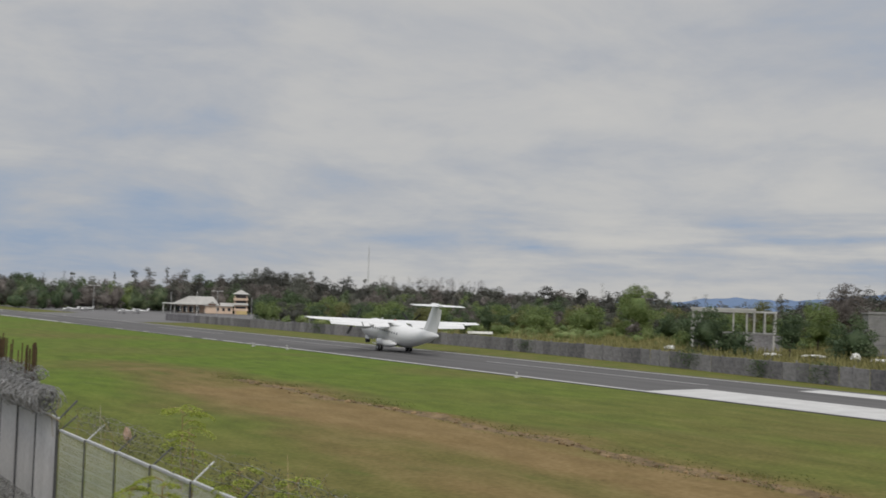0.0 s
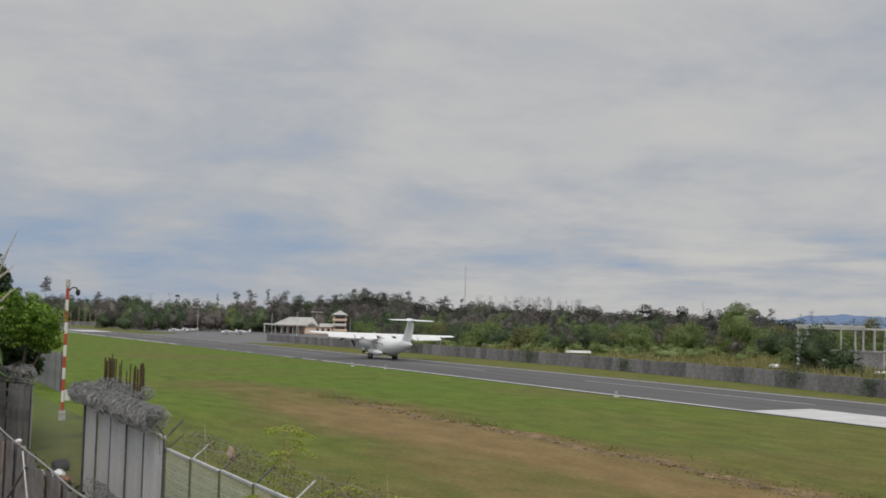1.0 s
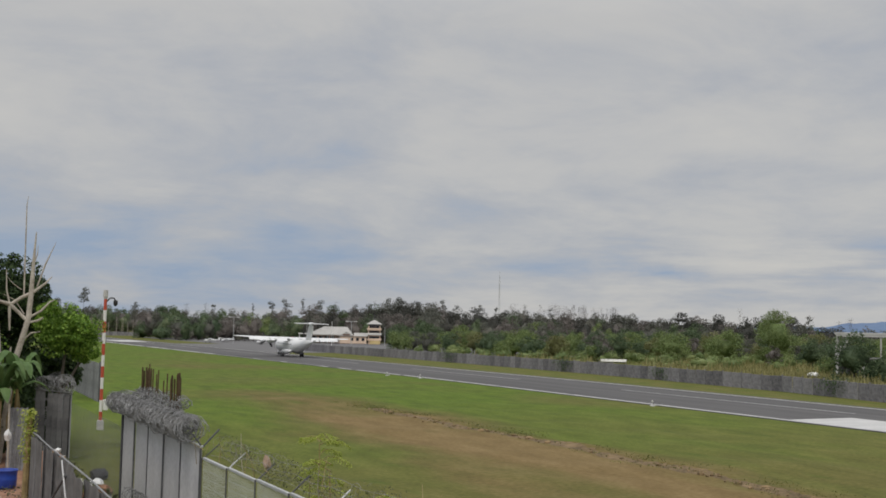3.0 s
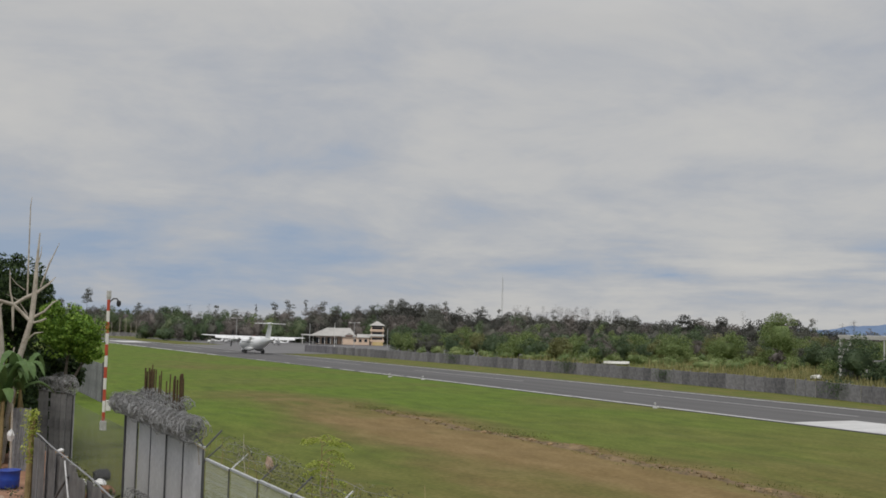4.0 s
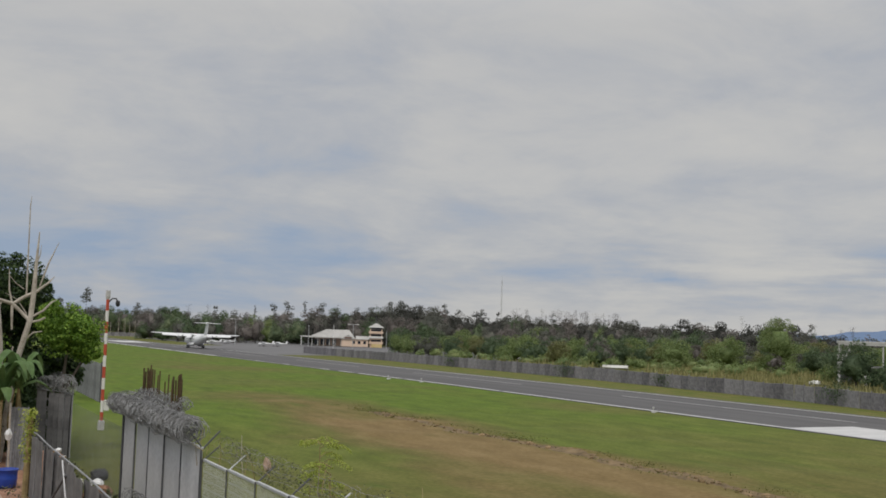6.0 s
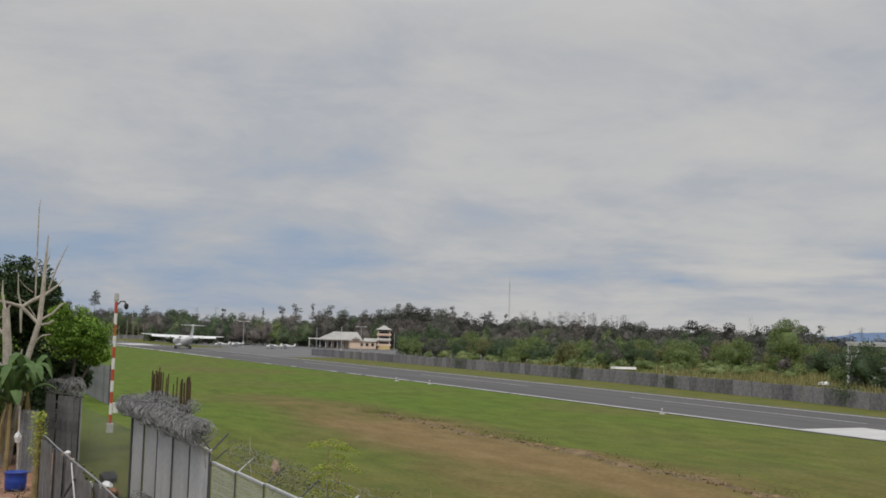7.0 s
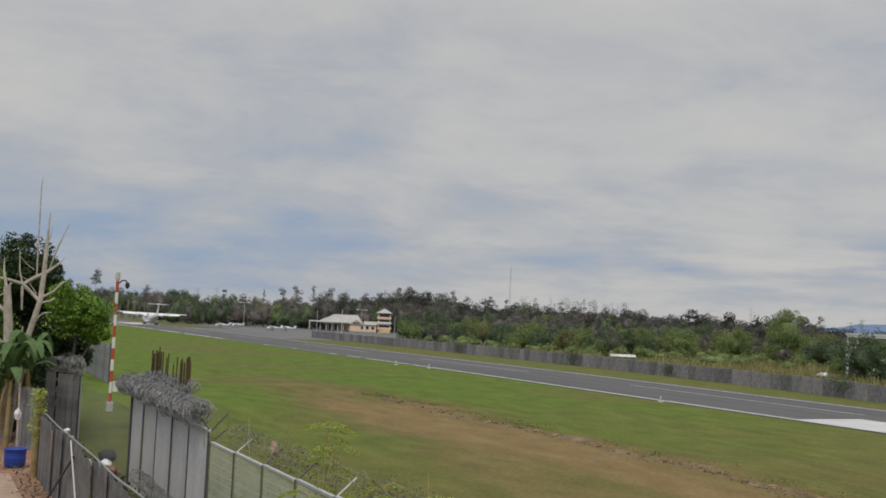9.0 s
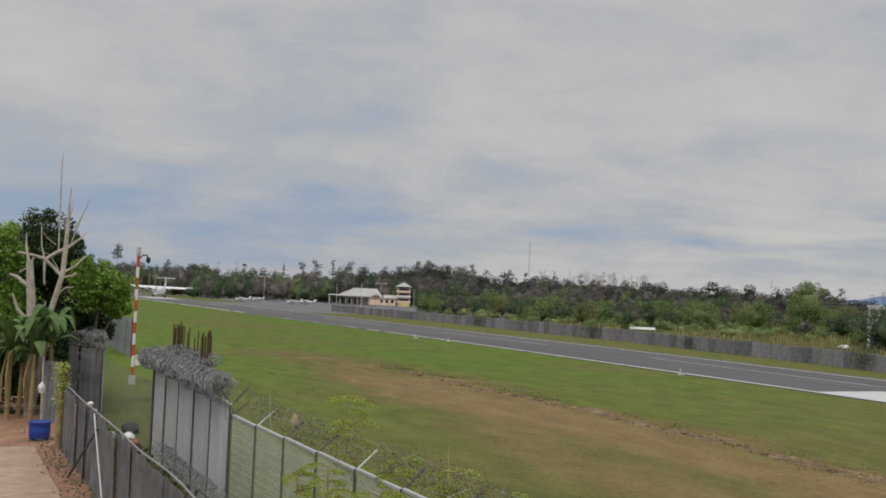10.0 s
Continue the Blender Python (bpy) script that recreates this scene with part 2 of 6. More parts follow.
M_OCHRE = mat("ochre_render", (0.60, 0.45, 0.20), (0.70, 0.55, 0.28), 0.3, 0.85)
M_BROWN = mat("brown_panel", (0.10, 0.05, 0.03), (0.17, 0.09, 0.055), 0.5, 0.8)
# the blue haze of distance is painted into the hills' base colour
M_HILL = mat("haze_blue_hill", (0.085, 0.14, 0.245), (0.125, 0.19, 0.31), 0.004, 1.0)


def leaf_mat(name, dark, mid, light, shine=0.35, through_light=0.25, scale=0.25, island=0.5):
    mt = mat(name, dark, light, scale, 0.6, island=island, third=mid, sheen=shine)
    nt = mt.node_tree
    n, l = nt.nodes, nt.links
    b, out = n["Principled BSDF"], n["Material Output"]
    tr, mx = n.new("ShaderNodeBsdfTranslucent"), n.new("ShaderNodeMixShader")
    l.new(b.inputs["Base Color"].links[0].from_socket, tr.inputs["Color"])
    mx.inputs[0].default_value = through_light
    l.new(b.outputs[0], mx.inputs[1])
    l.new(tr.outputs[0], mx.inputs[2])
    l.new(mx.outputs[0], out.inputs["Surface"])
    return mt


L_FOREST = leaf_mat("forest_leaves", (0.048, 0.080, 0.040), (0.088, 0.130, 0.060), (0.168, 0.200, 0.102), scale=0.05, island=0.16)
L_DARKWOOD = leaf_mat("dark_forest_leaves", (0.072, 0.078, 0.062), (0.112, 0.114, 0.092), (0.165, 0.160, 0.128), scale=0.05, island=0.16)
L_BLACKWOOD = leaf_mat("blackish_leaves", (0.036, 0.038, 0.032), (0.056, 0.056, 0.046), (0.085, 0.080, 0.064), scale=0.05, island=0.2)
L_BROWNWOOD = leaf_mat("dry_twigs", (0.098, 0.086, 0.078), (0.150, 0.132, 0.118), (0.225, 0.200, 0.180), scale=0.05, island=0.16)
L_SCRUB = leaf_mat("scrub_leaves", (0.098, 0.145, 0.044), (0.168, 0.225, 0.074), (0.265, 0.298, 0.120), scale=0.05, island=0.2)
L_DRYGRASS = leaf_mat("dry_tall_grass", (0.155, 0.150, 0.055), (0.235, 0.220, 0.085), (0.33, 0.30, 0.13))
L_OLIVE = leaf_mat("olive_leaves", (0.115, 0.125, 0.042), (0.175, 0.180, 0.070), (0.245, 0.240, 0.105), scale=0.05, island=0.2)
L_TREE = leaf_mat("dark_tree_leaves", (0.014, 0.030, 0.009), (0.028, 0.054, 0.015), (0.060, 0.098, 0.027))
L_BRIGHT = leaf_mat("bright_tree_leaves", (0.085, 0.170, 0.018), (0.165, 0.290, 0.032), (0.27, 0.40, 0.065))
L_YOUNG = leaf_mat("yellow_green_leaves", (0.24, 0.30, 0.045), (0.36, 0.42, 0.080), (0.50, 0.54, 0.14), through_light=0.4)
L_BANANA = leaf_mat("banana_leaf", (0.07, 0.13, 0.04), (0.12, 0.20, 0.065), (0.20, 0.28, 0.11))
L_TUFT = leaf_mat("grass_tufts", (0.085, 0.098, 0.022), (0.135, 0.145, 0.034), (0.195, 0.190, 0.055))
L_WEED = leaf_mat("grey_green_weeds", (0.075, 0.085, 0.045), (0.125, 0.135, 0.07), (0.20, 0.205, 0.115))


# ---- building helpers ----
def thing(name, label, category, at=(0, 0, 0), group="", kind="", turn=0.0):
    ob = new(name)
    ob.matrix_world = pose(*at, 0, 0, turn)
    return tagged(ob, label, category, group, kind)


def part(name, bm, material, parent=None, label="", smooth=False):
    """Links a bmesh as one mesh object under a thing or a part."""
    me = bpy.data.meshes.new(name)
    bmesh.ops.recalc_face_normals(bm, faces=bm.faces)
    if smooth:
        for fc in bm.faces:
            fc.smooth = True
    bm.to_mesh(me)
    bm.free()
    me.materials.append(material)
    ob = new(name, me)
    ob.parent = parent
    return tagged(ob, label)


def piece(name, me, parent, m):
    """An object of its own on shared mesh data."""
    ob = new(name, me)
    ob.parent = parent
    ob.matrix_basis = m
    return ob


def add_box(bm, cx, cy, cz, sx, sy, sz, m=None, bevel=0.0):
    mm = Matrix.Translation((cx, cy, cz)) @ Matrix.Diagonal((sx, sy, sz, 1))
    r = bmesh.ops.create_cube(bm, size=1, matrix=(m @ mm) if m else mm)
    if bevel:
        es = list({e for v in r["verts"] for e in v.link_edges})
        bmesh.ops.bevel(bm, geom=es, offset=bevel, segments=1, affect="EDGES")
    return bm


def box(cx, cy, cz, sx, sy, sz, bevel=0.0):
    return add_box(bmesh.new(), cx, cy, cz, sx, sy, sz, None, bevel)


def add_loft(bm, rings, caps=True, closed=True):
    """Skins a row of rings with equal counts of points."""
    vs = [[bm.verts.new(p) for p in r] for r in rings]
    n = len(vs[0])
    for a, b in zip(vs, vs[1:]):
        for i in range(n if closed else n - 1):
            j = (i + 1) % n
            bm.faces.new((a[i], a[j], b[j], b[i]))
    if caps and closed:
        bm.faces.new(vs[0][::-1])
        bm.faces.new(vs[-1])
    return bm


def add_tube(bm, pts, radii, sides=8):
    """A tapered tube along points."""
    pts = [Vector(p) for p in pts]
    if isinstance(radii, (int, float)):
        radii = [radii] * len(pts)
    rings, ref = [], Vector((0.31, 0.17, 0.93)).normalized()
    for i, p in enumerate(pts):
        d = (pts[min(i + 1, len(pts) - 1)] - pts[max(i - 1, 0)]).normalized()
        if abs(d.dot(ref)) > 0.97:
            ref = Vector((0.9, 0.3, 0.1)).normalized()
        u = d.cross(ref).normalized()
        v = d.cross(u)
        rings.append([p + radii[i] * (math.cos(a) * u + math.sin(a) * v) for a in (2 * math.pi * k / sides for k in range(sides))])
    return add_loft(bm, rings)


def tube(pts, radii, sides=8):
    return add_tube(bmesh.new(), pts, radii, sides)


def ellipse(cx, cy, cz, rx, rz, n=20, axis="y"):
    """A ring across an axis."""
    out = []
    for k in range(n):
        a = 2 * math.pi * k / n
        out.append((cx + rx * math.cos(a), cy, cz + rz * math.sin(a)))
    return out


def leaves_mesh(name, centres, sizes, rng, flat=0.0, slim=0.55, loose=0.75):
    """One bent diamond a leaf, all in one mesh; where the centres carry an outward direction, the leaves lie across it."""
    c = np.asarray(centres, dtype=float)
    n = len(c)
    s = np.broadcast_to(np.asarray(sizes, dtype=float), (n,))[:, None]
    a = rng.normal(size=(n, 3))
    a[:, 2] *= 1 - flat
    if c.shape[1] == 6:
        out = c[:, 3:] + rng.normal(0, loose, (n, 3))
        out /= np.linalg.norm(out, axis=1)[:, None]
        a -= out * np.sum(a * out, axis=1)[:, None]
        a /= np.linalg.norm(a, axis=1)[:, None]
        b = np.cross(out, a)
        c = c[:, :3]
    else:
        a /= np.linalg.norm(a, axis=1)[:, None]
        b = rng.normal(size=(n, 3))
        b -= a * np.sum(a * b, axis=1)[:, None]
        b /= np.linalg.norm(b, axis=1)[:, None]
    nn = np.cross(a, b)
    v = np.empty((n, 4, 3))
    v[:, 0] = c - a * s * 0.5
    v[:, 1] = c + b * s * slim * 0.5 - nn * s * 0.1
    v[:, 2] = c + a * s * 0.5
    v[:, 3] = c - b * s * slim * 0.5 - nn * s * 0.1
    return quads_mesh(name, v)


def quads_mesh(name, v):
    n = len(v)
    me = bpy.data.meshes.new(name)
    me.vertices.add(4 * n)
    me.vertices.foreach_set("co", v.reshape(-1))
    me.loops.add(4 * n)
    me.loops.foreach_set("vertex_index", np.arange(4 * n, dtype=np.int32))
    me.polygons.add(n)
    me.polygons.foreach_set("loop_start", np.arange(0, 4 * n, 4, dtype=np.int32))
    me.update(calc_edges=True)
    return me


def clump_points(rng, centre, radii, count, shell=0.55):
    """Points in an ellipsoid, more of them near its skin."""
    d = rng.normal(size=(count, 3))
    d /= np.linalg.norm(d, axis=1)[:, None]
    r = shell + (1 - shell) * rng.random(count)[:, None] ** 0.7
    d[:, 2] = np.where(d[:, 2] < -0.35, d[:, 2] * 0.5, d[:, 2])
    return np.concatenate([np.asarray(centre) + d * r * np.asarray(radii), d], axis=1)


def crown_points(rng, centre, radii, clumps, per):
    """A crown of clumps of uneven size within an ellipsoid, with gaps."""
    out = []
    rad = np.asarray(radii, dtype=float)
    for _ in range(clumps):
        d = rng.normal(size=3)
        d /= np.linalg.norm(d)
        p = np.asarray(centre) + d * rad * rng.uniform(0.35, 0.85)
        k = rng.uniform(0.22, 0.48)
        out.append(clump_points(rng, p, rad * k, int(per * rng.uniform(0.6, 1.4))))
    return np.concatenate(out)


def ball_template():
    """Points and triangles of a small round core."""
    bm = bmesh.new()
    bmesh.ops.create_icosphere(bm, subdivisions=2, radius=1)
    bm.verts.index_update()
    v = np.array([x.co[:] for x in bm.verts])
    f = np.array([[x.index for x in fc.verts] for fc in bm.faces])
    bm.free()
    return v, f


BALL_V, BALL_F = ball_template()


def crown_mesh(name, clumps, leaf, cover, rng, slim=0.7, most=520):
    """Uneven foliage masses (x, y, z, rx, ry, rz, core): a skin of leaves stands off each, and a lumpy core fills the large ones."""
    cl = np.asarray(clumps, dtype=float)
    hearts = cl[cl[:, 6] > 0]
    n, nv = len(hearts), len(BALL_V)
    lump = 0.84 + 0.22 * rng.normal(size=(n, nv, 1)).clip(-1.6, 1.3)
    core = hearts[:, None, :3] + BALL_V[None] * lump * hearts[:, None, 3:6]
    core[:, :, 2] = np.maximum(core[:, :, 2], -0.1)
    count = (cover * cl[:, 3] * cl[:, 5] / leaf ** 2).astype(int).clip(8, most)
    pts = np.concatenate([clump_points(rng, c[:3], c[3:6] * 1.14, k, 0.62) for c, k in zip(cl, count)])
    pts[:, 2] = np.maximum(pts[:, 2], 0.02)
    lm = leaves_mesh("leaf_skin", pts, rng.uniform(0.6, 1.3, len(pts)) * leaf, rng, slim=slim, loose=0.8)
    q = np.empty(len(lm.vertices) * 3)
    lm.vertices.foreach_get("co", q)
    bpy.data.meshes.remove(lm)
    quads = q.reshape(-1, 3)
    m = len(quads) // 4
    me = bpy.data.meshes.new(name)
    me.vertices.add(n * nv + 4 * m)
    me.vertices.foreach_set("co", np.concatenate([core.reshape(-1, 3), quads]).reshape(-1))
    tri = (BALL_F[None] + (np.arange(n) * nv)[:, None, None]).reshape(-1)
    me.loops.add(len(tri) + 4 * m)
    me.loops.foreach_set("vertex_index", np.concatenate([tri, n * nv + np.arange(4 * m)]).astype(np.int32))
    nt = len(tri) // 3
    me.polygons.add(nt + m)
    me.polygons.foreach_set("loop_start", np.concatenate([np.arange(nt) * 3, 3 * nt + np.arange(m) * 4]).astype(np.int32))
    me.update(calc_edges=True)
    me.polygons.foreach_set("use_smooth", np.concatenate([np.ones(nt, bool), np.zeros(m, bool)]))
    return me


def crown_clumps(rng, x, y, z0, h, w, count, heart=0.66):
    """Clumps of one crown between z0 and h: a filled heart, and smaller sprays round it, spread unevenly."""
    out = [(x, y, z0 + (h - z0) * 0.45, w * heart, w * heart, (h - z0) * 0.6 * heart, 1)]
    for k in range(count):
        a, f = rng.uniform(0, 2 * math.pi), rng.uniform(0.0, 1.0)
        ring = math.sqrt(max(0.03, 1 - (abs(f - 0.40) / 0.62) ** 2)) * w
        r = rng.uniform(0.20, 0.36) * w
        d = max(0.0, ring - 0.4 * r) * rng.uniform(0.55, 1.0)
        out.append((x + d * math.cos(a), y + d * math.sin(a), z0 + (h - z0) * (0.06 + 0.86 * f), r, r, r * rng.uniform(0.8, 1.15), 0))
    return out


def mesh_part(name, me, material, parent=None, label=""):
    me.materials.append(material)
    ob = new(name, me)
    ob.parent = parent
    return tagged(ob, label)


# ---- ground, runway ----
def fall(y):
    """The airfield falls slightly towards its far end."""
    return -0.0025 * max(0.0, min(y, 480) - 110)


def ground_height(x, y):
    """Gentle unevenness of the grass, level at the runway and the fence."""
    k = max(0.0, min(1.0, (x - 9) / 6)) * max(0.0, min(1.0, (52 - x) / 8))
    return k * 0.22 * (noise.noise(Vector((x * 0.09, y * 0.07, 0.3))) + 0.5 * noise.noise(Vector((x * 0.3, y * 0.25, 4))))


def build_ground():
    xs = [-6000, -1500, -300, -60, -20, 0, 8] + [9 + 0.8 * i for i in range(56)] + [56, 80, 100, 140, 200, 350, 700, 1600, 6000]
    ys = [-6000, -1500, -300, -60, -20, 0, 8] + [10 + 1.2 * i for i in range(90)] + [122, 150, 200, 300, 450, 480, 700, 1600, 6000]
    bm = bmesh.new()
    grid = [[bm.verts.new((x, y, ground_height(x, y) + fall(y) - 0.02)) for x in xs] for y in ys]
    for j in range(len(ys) - 1):
        for i in range(len(xs) - 1):
            bm.faces.new((grid[j][i], grid[j][i + 1], grid[j + 1][i + 1], grid[j + 1][i]))
    tagged(part("ground", bm, M_GROUND, smooth=True), "mown airfield grass with dry and bare earth patches", "ground", kind="structure")


build_ground()

RW0, RW1 = 56.4, 74.6


def build_runway():
    rw = tagged(part("runway", add_loft(bmesh.new(), [[(RW0, y, z), (RW1, y, z), (RW1, y, z - 0.26), (RW0, y, z - 0.26)] for y, z in ((-150, 0.02), (110, 0.02), (480, fall(480) + 0.02))]), M_ASPHALT), "dark worn asphalt runway with white markings", "runway", kind="structure")
    z = 0.024

    def line(name, x, y0, y1, w, label):
        cuts = [y0] + ([110] if y0 < 110 < y1 else []) + [y1]
        rings = [[(x - w / 2, y, z + 0.008 + fall(y)), (x + w / 2, y, z + 0.008 + fall(y)), (x + w / 2, y, z - 0.008 + fall(y)), (x - w / 2, y, z - 0.008 + fall(y))] for y in cuts]
        part(name, add_loft(bmesh.new(), rings), M_WORN if "worn white" in label else M_MARK, rw, label)

    # the near edge line is worn through in places, and gone for a stretch
    line("edge_line", 57.0, -150, 57.5, 0.5, "white edge line")
    for y0, y1 in ((57.6, 71.5), (71.8, 84), (84.2, 97), (97.5, 107), (107.4, 121), (122, 128.5), (129, 136), (138, 143), (147, 150.5), (165, 168), (178, 183), (209, 217), (219, 243), (246, 270), (275, 308), (311, 352)):
        line("edge_line", 57.0, y0, y1, 0.45 if y0 < 200 else 0.8, "white edge line, worn through in places")
    for y0, y1 in ((150.8, 164), (169, 177), (184, 208)):
        line("edge_line", 57.0, y0, y1, 0.3, "worn white edge line, almost gone")
    line("far_edge_line", 73.4, -150, 420, 0.26, "thin white edge line")
    for k in range(-2, 7):
        line("centre_dash", 67.2, 60 + k * 50, 90 + k * 50, 0.34, "worn white centre dash")
    line("threshold_block", 60.35, -60, 57.0, 6.3, "broad solid white painted block")
    line("threshold_block", 71.7, -60, 53.5, 2.9, "broad solid white painted block")
    line("threshold_block", 67.2, 337, 368, 9.0, "broad solid white painted block")


build_runway()
def paved(name, x0, x1, y0, y1, z, label, category):
    """A paved area that follows the fall of the ground."""
    rings = [[(x0, y, z + fall(y)), (x1, y, z + fall(y)), (x1, y, z + fall(y) - 0.23), (x0, y, z + fall(y) - 0.23)] for y in (y0, y1)]
    tagged(part(name, add_loft(bmesh.new(), rings), M_APRON), label, category, kind="structure")


paved("taxiway", 74.5, 89.2, 225, 317, 0.016, "grey asphalt taxiway joining runway and apron", "taxiway")
paved("apron", 89.1, 165, 205, 455, 0.012, "pale grey concrete aircraft apron", "apron")


def runway_lamp():
    """A low edge light on its concrete foot."""
    t = thing("runway_light", "small white runway edge light on a concrete foot", "runway light", group="runway edge lights")
    part("base", tube([(0, 0, -0.05), (0, 0, 0.06)], [0.2, 0.18], 12), M_MARK, t)
    part("stem", tube([(0, 0, 0.06), (0, 0, 0.3)], 0.03, 8), M_MARK, t)
    part("lens", tube([(0, 0, 0.28), (0, 0, 0.32), (0, 0, 0.40), (0, 0, 0.43)], [0.08, 0.09, 0.075, 0.03], 10), M_MARK, t)
    part("box", box(0.24, -0.1, 0.05, 0.16, 0.14, 0.12, 0.02), M_MARK, t)
    return t


LAMP = runway_lamp()
LAMP.matrix_world = pose(55.9, 70.7, 0.02)
for lx, ly in ((55.9, 14), (55.9, 114.1), (54.4, 120.3)):
    copy_thing(LAMP, pose(lx, ly, 0.02))


def drain_line(y):
    """The wandering line of the eroded edge."""
    return 31.9 + 0.7 * noise.noise(Vector((0, y * 0.14, 2))) + 0.25 * noise.noise(Vector((4, y * 0.7, 2))) + (0.5 if y > 60 else 0)


def build_drain():
    """A low ragged step of bare earth beside the worn strip, with clods fallen from it."""
    t = thing("drain_edge", "low eroded earth step with fallen brown clods", "drain", kind="structure")
    rng = random.Random(11)
    face, lip = bmesh.new(), bmesh.new()
    fr, lr = [], []
    for i in range(330):
        y = 8 + i * 0.2
        x = drain_line(y) + 0.10 * noise.noise(Vector((9, y * 2.6, 1)))
        z = ground_height(x, y)
        k = max(0.0, 0.55 + 1.0 * noise.noise(Vector((1, y * 0.33, 3)))) * (1.0 if y < 50 else 0.65)
        h = -0.04 + 0.34 * min(k, 1.1) * (0.7 + 0.5 * noise.noise(Vector((2, y * 3.1, 3))))
        fr.append([(x - 0.5 - 0.7 * k, y, z - 0.05), (x - 0.32 - 0.2 * k, y, z + h * 0.30), (x - 0.06, y, z + h)])
        lr.append([(x - 0.055, y, z + h - 0.004), (x + 0.12, y, z + h * 1.02), (x + 1.5, y, z - 0.05)])
    add_loft(face, fr, caps=False, closed=False)
    add_loft(lip, lr, caps=False, closed=False)
    part("bank", face, M_CLOD, t, "bare brown earth face")
    part("lip", lip, M_GROUND, t, "grassy lip of the bank")
    meshes = []
    for k in range(5):
        bm = bmesh.new()
        bmesh.ops.create_icosphere(bm, subdivisions=1, radius=1)
        for v in bm.verts:
            v.co *= 1 + 0.5 * noise.noise(v.co * 1.3 + Vector((k * 7, 0, 0)))
        me = bpy.data.meshes.new("clod")
        bm.to_mesh(me)
        bm.free()
        me.materials.append(M_CLOD)
        meshes.append(me)
    for k in range(210):
        y = 9 + 62 * rng.random() ** 1.3
        if noise.noise(Vector((1, y * 0.33, 3))) < -0.25:
            continue
        x = drain_line(y) - abs(rng.gauss(0.2, 0.35))
        s = 0.04 + 0.15 * rng.random() ** 2.2
        piece("clod", meshes[k % 5], t, Matrix.LocRotScale((x, y, ground_height(x, y) + 0.02), Euler((0, 0, rng.uniform(0, 6))), (s, s * 1.3, s * 0.7)))


build_drain()


def build_drain_grass():
    """Rank grass and low weeds along the broken edge, in uneven tufts."""
    rng = np.random.default_rng(77)
    pts, sz = [], []
    for k in range(300):
        y = 8 + 72 * rng.random() ** 1.1
        if noise.noise(Vector((7, y * 0.21, 5))) < -0.12 and rng.random() < 0.8:
            continue
        x = drain_line(y) + rng.normal(0.25, 0.75)
        h = rng.uniform(0.05, 0.22)
        p = np.stack([rng.normal(x, 0.24, 26), rng.normal(y, 0.4, 26), ground_height(x, y) + h * rng.random(26)], 1)
        pts.append(p)
        sz.append(rng.uniform(0.05, 0.15, 26))
    ob = mesh_part("edge_grass", leaves_mesh("edge_grass", np.concatenate(pts), np.concatenate(sz), rng, slim=0.3), L_TUFT)
    tagged(ob, "rank olive grass tufts along the eroded drain edge", "grass", kind="stuff")


build_drain_grass()


tagged(part("drain_slab", box(36.5, 17.4, 0.06, 1.6, 3.4, 0.22, 0.03), M_CONC), "pale concrete drain slab in the grass", "slab", kind="structure")


# ---- boundary wall beyond the runway ----
def build_far_wall():
    t = thing("boundary_wall", "weathered grey panel wall beyond the runway", "wall", kind="structure")
    runs = [[(70, -40), (78.9, 51.6), (84.5, 85), (87.3, 125), (88.2, 170), (88.6, 246)], [(78, 492), (150, 486)]]
    rng = random.Random(3)
    bm = add_box(bmesh.new(), 0, 0, 0.86, 0.09, 1.62, 1.78, None, 0.02)
    for k in range(4):
        add_box(bm, -0.045, -0.6 + 0.4 * k, 0.86, 0.03, 0.05, 1.7)
    me = bpy.data.meshes.new("panel")
    bm.to_mesh(me)
    bm.free()
    me.materials.append(M_WALLCONC)
    bmp = add_box(bmesh.new(), 0, 0, 0.93, 0.14, 0.11, 1.95, None, 0.02)
    mp = bpy.data.meshes.new("post")
    bmp.to_mesh(mp)
    bmp.free()
    mp.materials.append(M_WALLCONC)
    for knots in runs:
        for (x0, y0), (x1, y1) in zip(knots, knots[1:]):
            ln = math.hypot(x1 - x0, y1 - y0)
            cnt = max(1, round(ln / 1.68))
            ang = math.degrees(math.atan2(-(x1 - x0), y1 - y0))
            for i in range(cnt):
                f = (i + 0.5) / cnt
                sag = -0.10 + 0.10 * noise.noise(Vector((f * ln * 0.12, x0, 1)))
                piece("panel", me, t, pose(x0 + (x1 - x0) * f, y0 + (y1 - y0) * f, sag + fall(y0 + (y1 - y0) * f) + rng.uniform(-0.06, 0.04), rng.uniform(-0.6, 0.6), rng.uniform(-2, 2), ang))
                f = i / cnt
                if i % 2 == 0:
                    piece("post", mp, t, pose(x0 + (x1 - x0) * f, y0 + (y1 - y0) * f, sag + fall(y0 + (y1 - y0) * f) + rng.uniform(-0.08, 0.02), 0, rng.uniform(-1.5, 1.5), ang))


build_far_wall()


# ---- woods and scrub ----
def polar(deg, r):
    return r * math.sin(radians(deg)), r * math.cos(radians(deg))


def trunk_quads(x, y, z0, z1, w, rng):
    """Three crossed faces of a slim far trunk."""
    out = []
    for k in range(3):
        a = k * math.pi / 3 + rng.uniform(0, 1)
        dx, dy = math.cos(a) * w, math.sin(a) * w
        out.append([(x - dx, y - dy, z0), (x + dx, y + dy, z0), (x + dx * 0.4, y + dy * 0.4, z1), (x - dx * 0.4, y - dy * 0.4, z1)])
    return out


